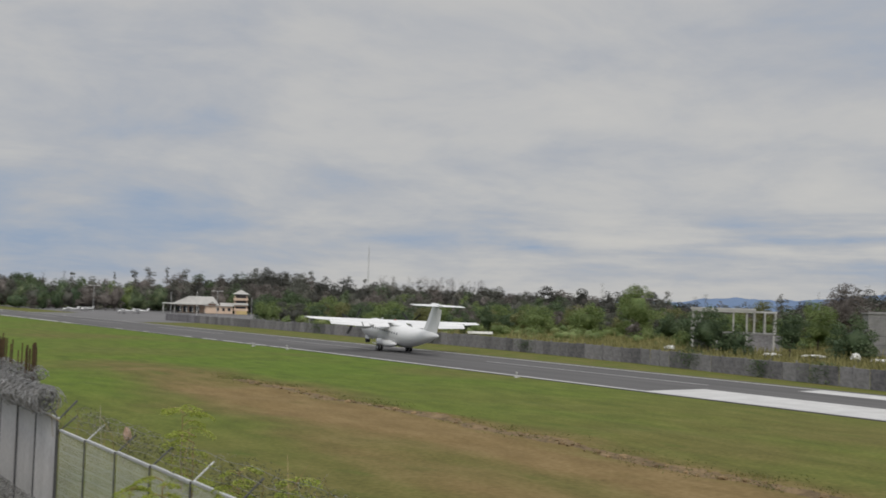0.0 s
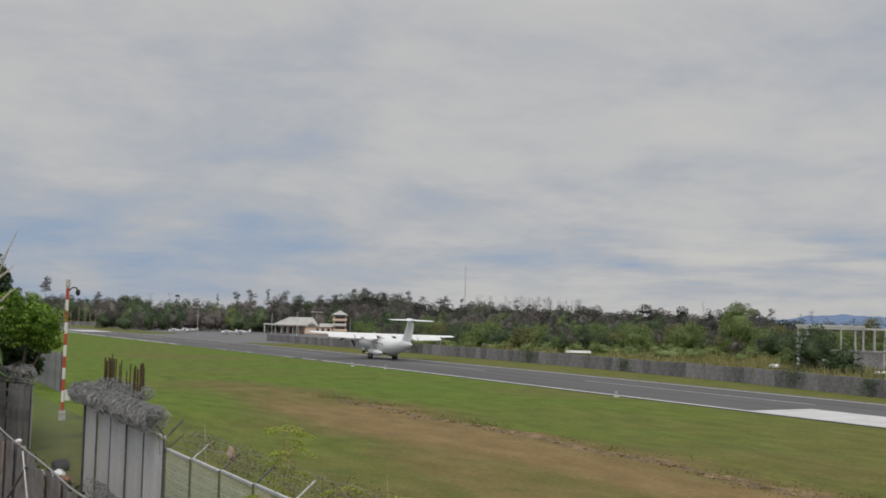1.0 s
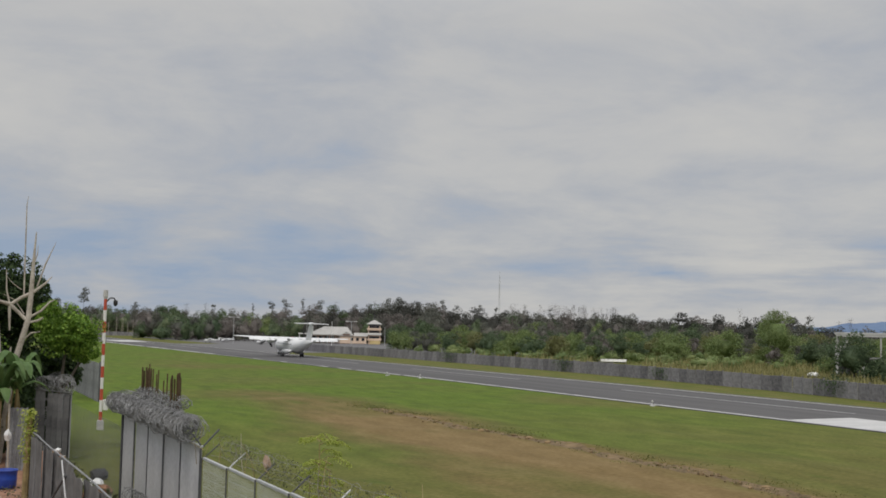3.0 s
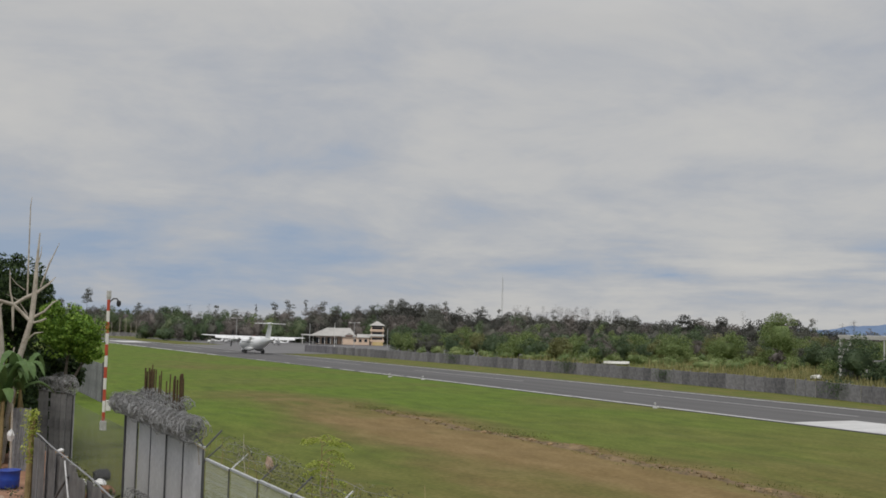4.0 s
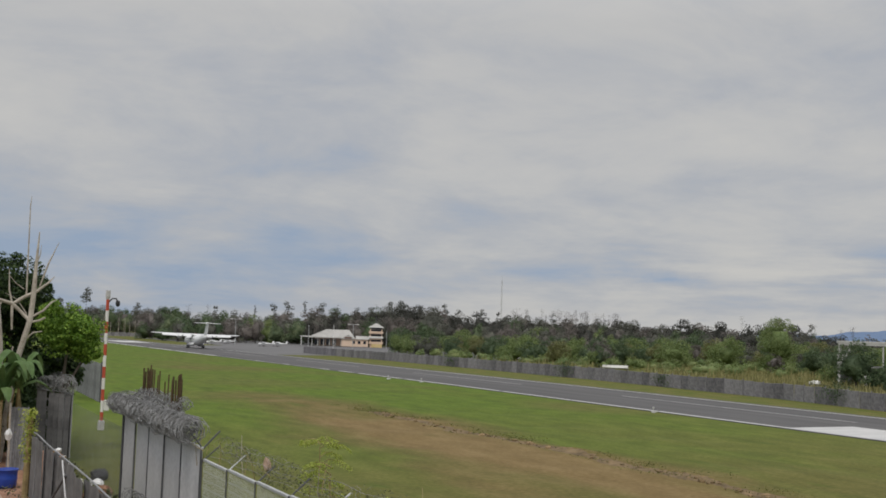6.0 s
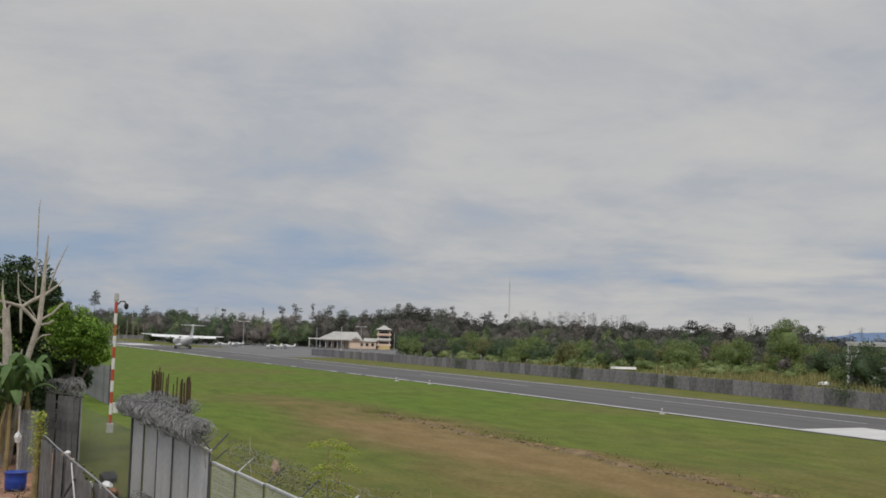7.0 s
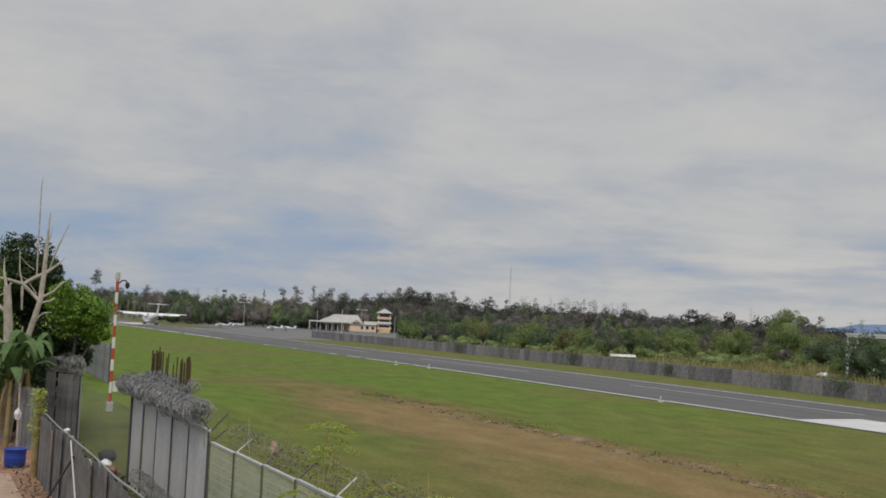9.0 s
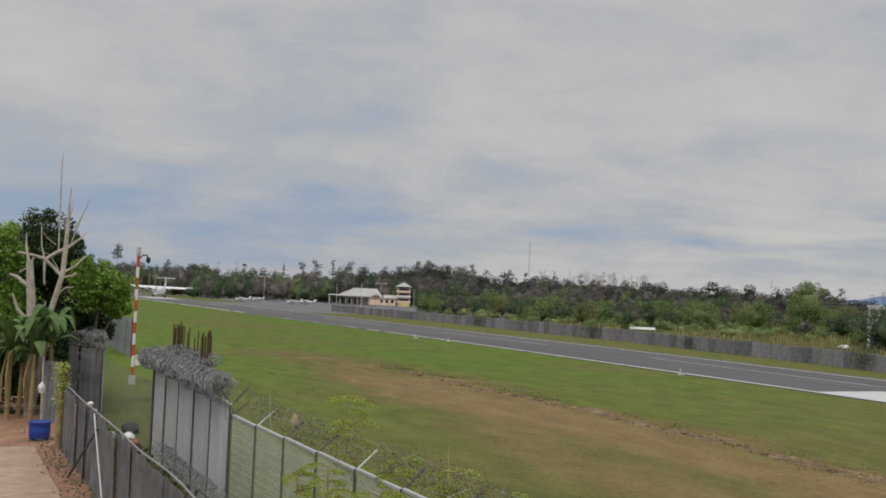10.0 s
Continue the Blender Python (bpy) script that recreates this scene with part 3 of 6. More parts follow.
def build_woods():
    rng = np.random.default_rng(5)
    clumps = {"green": [], "dark": [], "brown": [], "bright": [], "black": []}
    trunks = []

    def tree(kind, x, y, h, w, count, low=0.1):
        clumps[kind].extend(crown_clumps(rng, x, y, h * low, h, w, count))
        trunks.extend(trunk_quads(x, y, -1.0, h * 0.72, 0.014 * h + 0.05, rng))

    # the skyline: height of the crowns over the bearing, at about 400 m
    def skyline(b):
        return float(np.interp(b, [3, 10, 16, 21, 23, 25, 27, 29, 35, 41, 44.5, 46.5, 52, 54, 57, 70], [11, 11, 11.6, 12.8, 14.6, 16.2, 15.2, 13.4, 13.0, 12.4, 14.0, 10.6, 9.2, 13.0, 16.0, 16]))

    for row, (r0, share) in enumerate(((455, 1.0), (428, 0.92), (398, 0.78), (366, 0.60))):
        b = 1.0
        while b < 62:
            r = r0 + rng.uniform(-12, 12)
            if b > 31:
                r *= 1 - 0.012 * min(b - 31, 22)
            x, y = polar(b, r)
            h = skyline(b) * share * rng.uniform(0.82, 1.05) * (r / 400) ** 0.6
            if x > 88 and not (row == 3 and 14 < b < 30):
                near_tower = 21.5 < b < 29
                if row < 2:
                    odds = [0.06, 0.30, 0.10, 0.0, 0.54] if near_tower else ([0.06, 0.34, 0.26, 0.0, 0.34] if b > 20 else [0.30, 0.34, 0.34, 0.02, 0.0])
                else:
                    odds = [0.24, 0.30, 0.30, 0.04, 0.12] if b > 20 else [0.48, 0.22, 0.24, 0.06, 0.0]
                tree(rng.choice(["green", "dark", "brown", "bright", "black"], p=odds), x, y, h, h * rng.uniform(0.32, 0.55), 15, 0.0)
            b += rng.uniform(0.34, 0.66)
    # the wood closes the view beyond the runway's end
    for k in range(170):
        x, y = polar(rng.uniform(-4, 14.0), rng.uniform(525, 590))
        h = rng.uniform(9.0, 14.5)
        tree(rng.choice(["green", "dark", "brown"], p=[0.38, 0.32, 0.30]), x, y, h, h * rng.uniform(0.32, 0.50), 12, 0.0)
    # thick undergrowth closes the foot of the wood
    for k in range(330):
        b = rng.uniform(2, 62)
        r = rng.uniform(372, 440) * (1 if b < 31 else 1 - 0.012 * min(b - 31, 22))
        x, y = polar(b, r)
        if x < 86 or (14 < b < 27 and r < 392):
            continue
        h = rng.uniform(3.0, 6.0)
        tree(rng.choice(["green", "dark", "brown", "bright"], p=[0.48, 0.16, 0.26, 0.10]), x, y, h, h * rng.uniform(0.55, 0.85), 8, 0.0)
    # tall crowns that stand clear of the skyline on bare stems
    for b, r, h, w in ((7.4, 520, 15.5, 3.6), (8.7, 525, 20.5, 3.6), (6.6, 530, 15, 3.4), (11.2, 470, 14.0, 2.6), (15.1, 470, 13.6, 2.2), (17.2, 468, 15.0, 1.0), (18.2, 468, 15.4, 3.0), (18.9, 465, 16.2, 3.2), (19.8, 460, 17.6, 1.3), (20.7, 465, 16.0, 3.4), (21.5, 465, 13.8, 1.8),
                       (22.6, 462, 14.4, 3.0), (23.4, 462, 14.6, 3.2), (24.3, 452, 17.2, 2.6), (24.9, 450, 18.6, 2.8), (25.9, 460, 17.0, 3.0), (27.2, 460, 17.0, 2.2), (28.0, 455, 15.6, 1.8), (29.2, 450, 15.6, 2.0),
                       (30.1, 450, 14.6, 1.6), (33.0, 440, 14.2, 2.4), (41.5, 400, 12.4, 1.4), (44.6, 380, 13.6, 2.6), (46.1, 380, 12.6, 2.0), (51.8, 350, 12.2, 2.6), (55.5, 340, 13.8, 2.6)):
        x, y = polar(b, r)
        for k in range(14):
            a, f = rng.uniform(0, 6.28), rng.random()
            d = w * rng.uniform(0.1, 0.85) * (1.05 - 0.6 * f)
            q = w * rng.uniform(0.26, 0.46)
            clumps["dark"].append((x + d * math.cos(a), y + d * math.sin(a), h + 0.4 - 6.0 * (1 - f), q, q, q * 0.8, 0))
        trunks.extend(trunk_quads(x, y, -0.2, h * 0.97, 0.11, rng))
    # slim bare trees with a few twigs
    twigs, twig_size = [], []
    for k in range(64):
        b = rng.uniform(30.5, 36.5) if k < 46 else rng.uniform(12.5, 60)
        x, y = polar(b, rng.uniform(410, 440))
        h = skyline(b) * rng.uniform(1.0, 1.22)
        trunks.extend(trunk_quads(x, y, -0.2, h, 0.06, rng))
        twigs.append(np.stack([x + rng.normal(0, 0.55, 60), y + rng.normal(0, 0.55, 60), h * rng.uniform(0.6, 1, 60)], 1))
        twig_size.append(np.full(60, 0.45))
    # pale trunks at the runway's end
    pale = []
    for k in range(34):
        x, y = polar(rng.uniform(9.0, 12.8), rng.uniform(505, 520))
        pale.extend(trunk_quads(x, y, -0.2, rng.uniform(5, 8.5), 0.16, rng))
    for kind, material, label in (("green", L_FOREST, "dense green woodland behind the airfield"), ("dark", L_DARKWOOD, "tall dark woodland along the skyline"), ("brown", L_BROWNWOOD, "dry grey-brown half-bare woodland"),
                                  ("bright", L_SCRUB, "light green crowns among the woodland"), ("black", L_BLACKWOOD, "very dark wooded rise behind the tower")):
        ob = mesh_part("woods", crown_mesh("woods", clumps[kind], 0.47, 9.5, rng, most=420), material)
        ob.location.z = -0.75
        tagged(ob, label, "woods", kind="stuff")
    ob = mesh_part("bare_twigs", leaves_mesh("bare_twigs", np.concatenate(twigs), np.concatenate(twig_size), rng, slim=0.25), L_BROWNWOOD)
    tagged(ob, "thin bare twigs above the woods", "woods", kind="stuff")
    tagged(mesh_part("wood_trunks", quads_mesh("wood_trunks", np.array(trunks)), M_TRUNK), "thin dark trunks of the distant woods", "woods", kind="stuff")
    tagged(mesh_part("pale_trunks", quads_mesh("pale_trunks", np.array(pale)), M_BARK), "pale slender trunks at the wood's edge", "woods", kind="stuff")
    # low scrub of uneven height behind the wall
    low = []
    for k in range(300):
        b = rng.uniform(24, 62)
        r = rng.uniform(172, 250) if b < 48 else rng.uniform(150, 215)
        x, y = polar(b, r)
        if x < 99 + 0.02 * y or (y > 280 and x < 165) or (45.5 < b < 57 and r < 172) or (34.8 < b < 38.2 and r < 206):
            continue
        h = rng.uniform(0.7, 2.4)
        low.extend(crown_clumps(rng, x, y, 0, h, h * 0.9, 7))
    tagged(mesh_part("scrub", crown_mesh("scrub", low, 0.26, 9, rng), L_SCRUB), "fresh green scrub behind the boundary wall", "scrub", kind="stuff")
    # dry tall grass between the wall and the scrub
    n = 60000
    b, r = rng.uniform(22, 62, n), 112 + 90 * rng.random(n) ** 1.1
    x, y = r * np.sin(np.radians(b)), r * np.cos(np.radians(b))
    ok = (x > 91 + 0.012 * y) & (y > 20) & ~((b > 35.2) & (b < 37.9) & (r < 201))
    x, y = x[ok], y[ok]
    h = rng.uniform(0.4, 1.3, len(x)) * (0.7 + 0.9 * rng.random(len(x)) ** 4)
    a = rng.uniform(0, math.pi, len(x))
    w = rng.uniform(0.05, 0.14, len(x))
    lean = rng.normal(0, 0.3, (len(x), 2))
    v = np.zeros((len(x), 4, 3))
    for i, (sx, top) in enumerate(((-1, 0), (1, 0), (0.35, 1), (-0.35, 1))):
        v[:, i, 0] = x + sx * w * np.cos(a) + top * lean[:, 0]
        v[:, i, 1] = y + sx * w * np.sin(a) + top * lean[:, 1]
        v[:, i, 2] = top * h - 0.03
    tagged(mesh_part("tall_grass", quads_mesh("tall_grass", v), L_DRYGRASS), "dry yellow tall grass behind the wall", "grass", kind="stuff")


build_woods()


# bare ridges; their hazy blue comes from the material colour alone
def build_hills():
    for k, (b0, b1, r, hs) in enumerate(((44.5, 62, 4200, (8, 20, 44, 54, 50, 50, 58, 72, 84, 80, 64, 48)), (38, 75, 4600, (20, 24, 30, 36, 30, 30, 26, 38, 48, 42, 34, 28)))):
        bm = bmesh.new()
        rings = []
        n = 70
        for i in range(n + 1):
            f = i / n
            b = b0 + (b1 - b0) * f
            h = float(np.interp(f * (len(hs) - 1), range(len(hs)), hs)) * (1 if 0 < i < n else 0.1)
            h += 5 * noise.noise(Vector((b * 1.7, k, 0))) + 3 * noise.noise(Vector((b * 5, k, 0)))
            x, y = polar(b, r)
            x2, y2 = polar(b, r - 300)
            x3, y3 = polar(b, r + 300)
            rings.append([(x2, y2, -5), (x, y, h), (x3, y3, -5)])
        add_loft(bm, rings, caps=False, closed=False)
        tagged(part("hill_range", bm, M_HILL, smooth=True), "distant wooded hills on the horizon, blue haze painted in", "hills", kind="structure")


build_hills()


def build_mast():
    x, y = polar(30.25, 820)
    t = thing("lattice_mast", "tall thin lattice radio mast above the woods", "mast", (x, y, 0))
    h, w = 45.5, 0.9
    for k in range(3):
        a = 2 * math.pi * k / 3
        part("leg", tube([(w * math.cos(a), w * math.sin(a), -1), (0.35 * math.cos(a), 0.35 * math.sin(a), h)], 0.07, 5), M_STEEL, t)
    for i in range(16):
        bm = bmesh.new()
        z = i * h / 16
        q = w + (0.35 - w) * z / h
        for k in range(3):
            a, b = 2 * math.pi * k / 3, 2 * math.pi * (k + 1) / 3
            add_tube(bm, [(q * math.cos(a), q * math.sin(a), z), (q * math.cos(b), q * math.sin(b), z + h / 16)], 0.045, 4)
        part("brace", bm, M_STEEL, t)
    part("antenna", tube([(0, 0, h), (0, 0, h + 4)], 0.06, 5), M_STEEL, t)


build_mast()


# ---- the airliner ----
def wing_section(x, y_le, chord, z, thick, twist=0.0):
    """An aerofoil ring across the span at x, leading edge at y_le, in forward +Y."""
    prof = [(0, 0), (0.03, 0.35), (0.12, 0.75), (0.3, 1.0), (0.55, 0.8), (0.8, 0.38), (1, 0.02), (0.8, -0.12), (0.5, -0.35), (0.25, -0.45), (0.06, -0.3)]
    return [(x, y_le - c * chord, z + h * thick * 0.62 + twist * c * chord) for c, h in prof]


def build_airliner():
    """A twin turboprop with a high wing and a T tail; the origin is on the ground between the main wheels, nose to +Y."""
    t = thing("airliner", "white twin-turboprop airliner with high wing and T-tail", "airplane")
    secs = [(10.45, 0.03, 0.03, 1.72), (10.25, 0.30, 0.28, 1.75), (9.8, 0.62, 0.60, 1.84), (9.0, 0.98, 0.98, 2.0), (8.0, 1.24, 1.26, 2.12), (6.8, 1.42, 1.40, 2.2), (5.5, 1.44, 1.42, 2.22), (0, 1.44, 1.42, 2.22), (-3.2, 1.44, 1.42, 2.22),
            (-4.8, 1.38, 1.34, 2.32), (-6.5, 1.2, 1.16, 2.52), (-8.3, 0.94, 0.92, 2.78), (-10, 0.62, 0.64, 3.02), (-11.3, 0.34, 0.38, 3.2), (-12.0, 0.14, 0.17, 3.28), (-12.2, 0.03, 0.04, 3.3)]
    bm = bmesh.new()
    add_loft(bm, [ellipse(0, y, z + 0.10, rx * 0.97, rz * 0.95, 28) for y, rx, rz, z in secs])
    fus = part("fuselage", bm, M_WHITE, t, smooth=True)
    for side in (-1, 1):
        for k in range(16):
            y = 5.6 - k * 0.75
            if -3.6 < y < 5.8:
                part("window", box(side * 1.375, y, 2.62, 0.10, 0.22, 0.30, 0.04), M_PORT, fus, "dark cabin window")
        bms = bmesh.new()
        add_loft(bms, [ellipse(side * 1.25, y, z, rx, rz, 16) for y, rx, rz, z in ((2.9, 0.05, 0.05, 1.15), (2.4, 0.35, 0.28, 1.12), (1.4, 0.62, 0.46, 1.08), (0, 0.70, 0.52, 1.06), (-1.4, 0.62, 0.46, 1.1), (-2.6, 0.36, 0.28, 1.18), (-3.2, 0.05, 0.05, 1.25))])
        part("wheel_fairing", bms, M_WHITE, t, smooth=True)
    for sx in (-0.42, 0.42):
        part("cockpit_window", box(sx, 9.02, 2.72, 0.66, 0.5, 0.34, 0.05), M_GLASS_SHADE, fus, "dark cockpit window")
    bm = bmesh.new()
    add_loft(bm, [ellipse(0, y, z, rx, rz, 20) for y, rx, rz, z in ((3.2, 0.1, 0.05, 3.5), (2.4, 0.75, 0.28, 3.52), (1.2, 1.05, 0.42, 3.55), (-0.8, 1.05, 0.42, 3.55), (-2.2, 0.8, 0.3, 3.5), (-3.6, 0.1, 0.05, 3.5))])
    part("wing_fairing", bm, M_WHITE, t, smooth=True)
    # wing in three panels, trailing flaps lowered
    bm = bmesh.new()
    add_loft(bm, [wing_section(x, yl, c, z, th) for x, yl, c, z, th in ((-11.9, 1.15, 1.35, 3.95, 0.17), (-5.2, 1.5, 2.45, 3.76, 0.42), (5.2, 1.5, 2.45, 3.76, 0.42), (11.9, 1.15, 1.35, 3.95, 0.17))])
    part("wing", bm, M_WHITE, t, smooth=False)
    for side in (-1, 1):
        for x0, x1, c0, c1, z0, z1, y0, y1 in ((1.6, 5.1, 0.75, 0.75, 3.70, 3.70, -0.92, -0.92), (5.25, 9.3, 0.75, 0.6, 3.70, 3.80, -0.92, -0.6)):
            bm = bmesh.new()
            ring = []
            for x, c, z, y in ((x0, c0, z0, y0), (x1, c1, z1, y1)):
                ring.append([(side * x, y + 0.05, z + 0.07), (side * x, y - c * 0.5, z - 0.10), (side * x, y - c, z - 0.42), (side * x, y - c * 0.5, z - 0.2), (side * x, y + 0.02, z - 0.06)])
            add_loft(bm, ring)
            part("flap", bm, M_WHITE, t, "lowered white flap")
        bm = bmesh.new()
        add_loft(bm, [[(side * x, y, z + 0.05), (side * x, y - c, z), (side * x, y, z - 0.05)] for x, y, z, c in ((9.45, -0.62, 3.83, 0.55), (11.8, -0.2, 3.93, 0.42))])
        part("aileron", bm, M_WHITE, t)
        # nacelle, spinner, propeller
        bm = bmesh.new()
        add_loft(bm, [ellipse(side * 4.05, y, z, rx, rz, 18) for y, rx, rz, z in ((4.0, 0.28, 0.3, 3.32), (3.7, 0.44, 0.5, 3.28), (2.6, 0.52, 0.62, 3.24), (1.0, 0.52, 0.62, 3.3), (-0.6, 0.42, 0.46, 3.4), (-1.9, 0.22, 0.22, 3.5), (-2.4, 0.05, 0.06, 3.55))])
        nac = part("engine_nacelle", bm, M_WHITE, t, smooth=True)
        part("intake", box(side * 4.05, 3.85, 2.92, 0.42, 0.2, 0.18, 0.05), M_DARK, nac, "dark engine intake")
        part("exhaust", tube([(side * 4.05 + side * 0.42, 1.2, 3.2), (side * 4.05 + side * 0.55, 0.7, 3.2)], 0.17, 10), M_METAL, nac, "dull metal exhaust pipe")
        prop = new("propeller")
        prop.parent = t
        prop.matrix_basis = pose(side * 4.05, 4.12, 3.32)
        PROPS.append(prop)
        bm = bmesh.new()
        add_loft(bm, [ellipse(0, y, 0, r, r, 14) for y, r in ((-0.1, 0.29), (0.15, 0.27), (0.4, 0.18), (0.55, 0.03))])
        part("spinner", bm, M_GREYPAINT, prop, "grey spinner", smooth=True)
        for k in range(4):
            bm = bmesh.new()
            rot = Matrix.Rotation(2 * math.pi * k / 4, 4, "Y")
            rings = []
            for r, c, tw in ((0.25, 0.10, 60), (0.6, 0.16, 45), (1.2, 0.19, 30), (1.75, 0.16, 20), (1.96, 0.07, 16)):
                a = radians(tw)
                dx, dy = math.cos(a) * c, math.sin(a) * c
                ex, ey = -math.sin(a) * 0.03, math.cos(a) * 0.03
                rings.append([rot @ Vector(p) for p in ((-dx, 0.1 - dy, r), (ex, 0.1 + ey, r), (dx, 0.1 + dy, r), (-ex, 0.1 - ey, r))])
            add_loft(bm, rings)
            part("blade", bm, M_DARK, prop, "dark propeller blade")
    # fin, rudder, tailplane
    bm = bmesh.new()
    fin = [((0.13, -6.9, 3.3), (0.13, -10.6, 3.2)), ((0.16, -8.15, 4.0), (0.10, -11.15, 4.0)), ((0.15, -9.0, 5.2), (0.09, -11.45, 5.2)), ((0.12, -9.75, 6.5), (0.07, -11.75, 6.5)), ((0.10, -10.0, 6.98), (0.06, -11.85, 6.98))]
    rings = []
    for (w, y0, z0), (w2, y1, z1) in fin:
        ym = y0 * 0.6 + y1 * 0.4
        rings.append([(0, y0, z0), (w, ym, (z0 + z1) / 2), (w2 * 0.5, y1, z1), (-w2 * 0.5, y1, z1), (-w, ym, (z0 + z1) / 2)])
    add_loft(bm, rings)
    part("fin", bm, M_WHITE, t)
    bm = bmesh.new()
    add_loft(bm, [[(0.05, y0, z), (0.015, y1, z), (-0.015, y1, z), (-0.05, y0, z)] for y0, y1, z in ((-10.75, -11.55, 3.55), (-11.5, -12.25, 5.2), (-11.8, -12.45, 6.6))])
    part("rudder", bm, M_WHITE, t)
    bm = bmesh.new()
    add_loft(bm, [ellipse(0, y, 7.02, rx, rz, 14) for y, rx, rz in ((-9.5, 0.04, 0.04), (-9.9, 0.22, 0.2), (-11, 0.27, 0.24), (-12.2, 0.18, 0.16), (-12.9, 0.03, 0.03))])
    part("tail_fairing", bm, M_WHITE, t, smooth=True)
    bm = bmesh.new()
    add_loft(bm, [wing_section(x, yl, c, 6.98, th) for x, yl, c, th in ((-3.4, -10.75, 0.95, 0.1), (0, -10.2, 1.65, 0.2), (3.4, -10.75, 1.0, 0.1))])
    part("tailplane", bm, M_WHITE, t)
    for side in (-1, 1):
        bm = bmesh.new()
        add_loft(bm, [[(side * x, y, 7.02), (side * x, y - c, 6.97), (side * x, y, 6.93)] for x, y, c in ((0.35, -11.98, 0.5), (3.34, -11.7, 0.36))])
        part("elevator", bm, M_WHITE, t)
    # undercarriage
    for side in (-1, 1):
        leg = part("main_leg", tube([(side * 1.35, 0.2, 1.2), (side * 2.0, 0, 0.68)], [0.13, 0.10], 10), M_METAL, t, "dull metal undercarriage leg")
        part("axle", tube([(side * 1.65, 0, 0.48), (side * 2.4, 0, 0.48)], 0.08, 8), M_METAL, leg)
        for dx in (-0.22, 0.22):
            wh = part("wheel", tube([(side * 2.05 + dx - 0.13, 0, 0.48), (side * 2.05 + dx - 0.10, 0, 0.48), (side * 2.05 + dx + 0.10, 0, 0.48), (side * 2.05 + dx + 0.13, 0, 0.48)], [0.36, 0.44, 0.44, 0.36], 18), M_DARK, t, "black rubber tyre")
            part("hub", tube([(side * 2.05 + dx - 0.14, 0, 0.48), (side * 2.05 + dx + 0.14, 0, 0.48)], 0.2, 12), M_GREYPAINT, wh, "grey wheel hub")
        part("gear_door", box(side * 2.05, 1.1, 0.86, 0.75, 1.1, 0.06, 0.02), M_WHITE, t)
    nl = part("nose_leg", tube([(0, 8.55, 1.3), (0, 8.78, 0.55)], [0.11, 0.08], 10), M_METAL, t, "dull metal nose leg")
    for dx in (-0.17, 0.17):
        part("wheel", tube([(dx - 0.09, 8.78, 0.34), (dx - 0.07, 8.78, 0.34), (dx + 0.07, 8.78, 0.34), (dx + 0.09, 8.78, 0.34)], [0.24, 0.30, 0.30, 0.24], 16), M_DARK, t, "black rubber tyre")
    for dx in (-0.32, 0.32):
        part("gear_door", box(dx, 8.3, 0.85, 0.05, 1.3, 0.45, 0.02), M_WHITE, t)
    part("beacon", tube([(0, 0.4, 3.95), (0, 0.4, 4.18)], [0.09, 0.04], 8), M_RED, t, "small red beacon")
    part("antenna", box(0, 4.5, 3.78, 0.04, 0.35, 0.32), M_WHITE, t)
    part("belly_panel", box(0, -0.3, 1.0, 1.2, 5.0, 0.10, 0.04), M_GREYPAINT, t, "grey belly panel")
    return t


PROPS = []
AIRLINER = build_airliner()
AIRLINER.scale = (0.942, 0.925, 0.918)


def motions():
    rows = []
    for tt, x, y, pitch, yaw, roll in ((0.00, 67.60, 109.20, 4.3, -7.0, 1.0), (0.50, 68.40, 126.00, 4.0, -6.4, 1.0), (1.00, 69.00, 142.00, 3.4, -5.6, 1.0), (1.50, 68.90, 155.50, 2.6, -4.4, 1.0),
                                       (2.00, 68.40, 168.30, 1.9, -3.0, 1.0), (2.50, 68.10, 181.00, 1.2, -2.0, 1.0), (3.40, 68.35, 206.00, 0.2, -0.9, 1.0), (4.50, 68.80, 235.50, -0.14, -0.3, 1.0),
                                       (5.50, 68.80, 260.00, -0.14, -0.3, 1.0), (6.50, 68.70, 282.50, -0.14, -0.3, 1.0), (7.50, 68.40, 304.30, -0.14, -0.3, 1.0), (8.75, 69.00, 334.00, -0.14, -0.3, 1.0),
                                       (10.00, 69.70, 363.50, -0.14, -0.3, 1.0)):
        rows.append((tt, pose(x, y, fall(y) + 0.02, pitch, roll, yaw)))
    walk(AIRLINER, rows)
    for k, prop in enumerate(PROPS):
        base = prop.matrix_basis.copy()
        walk(prop, [(i * 0.1, base @ pose(0, 0, 0, 0, i * 67 + 25 + k * 20, 0)) for i in range(101)])


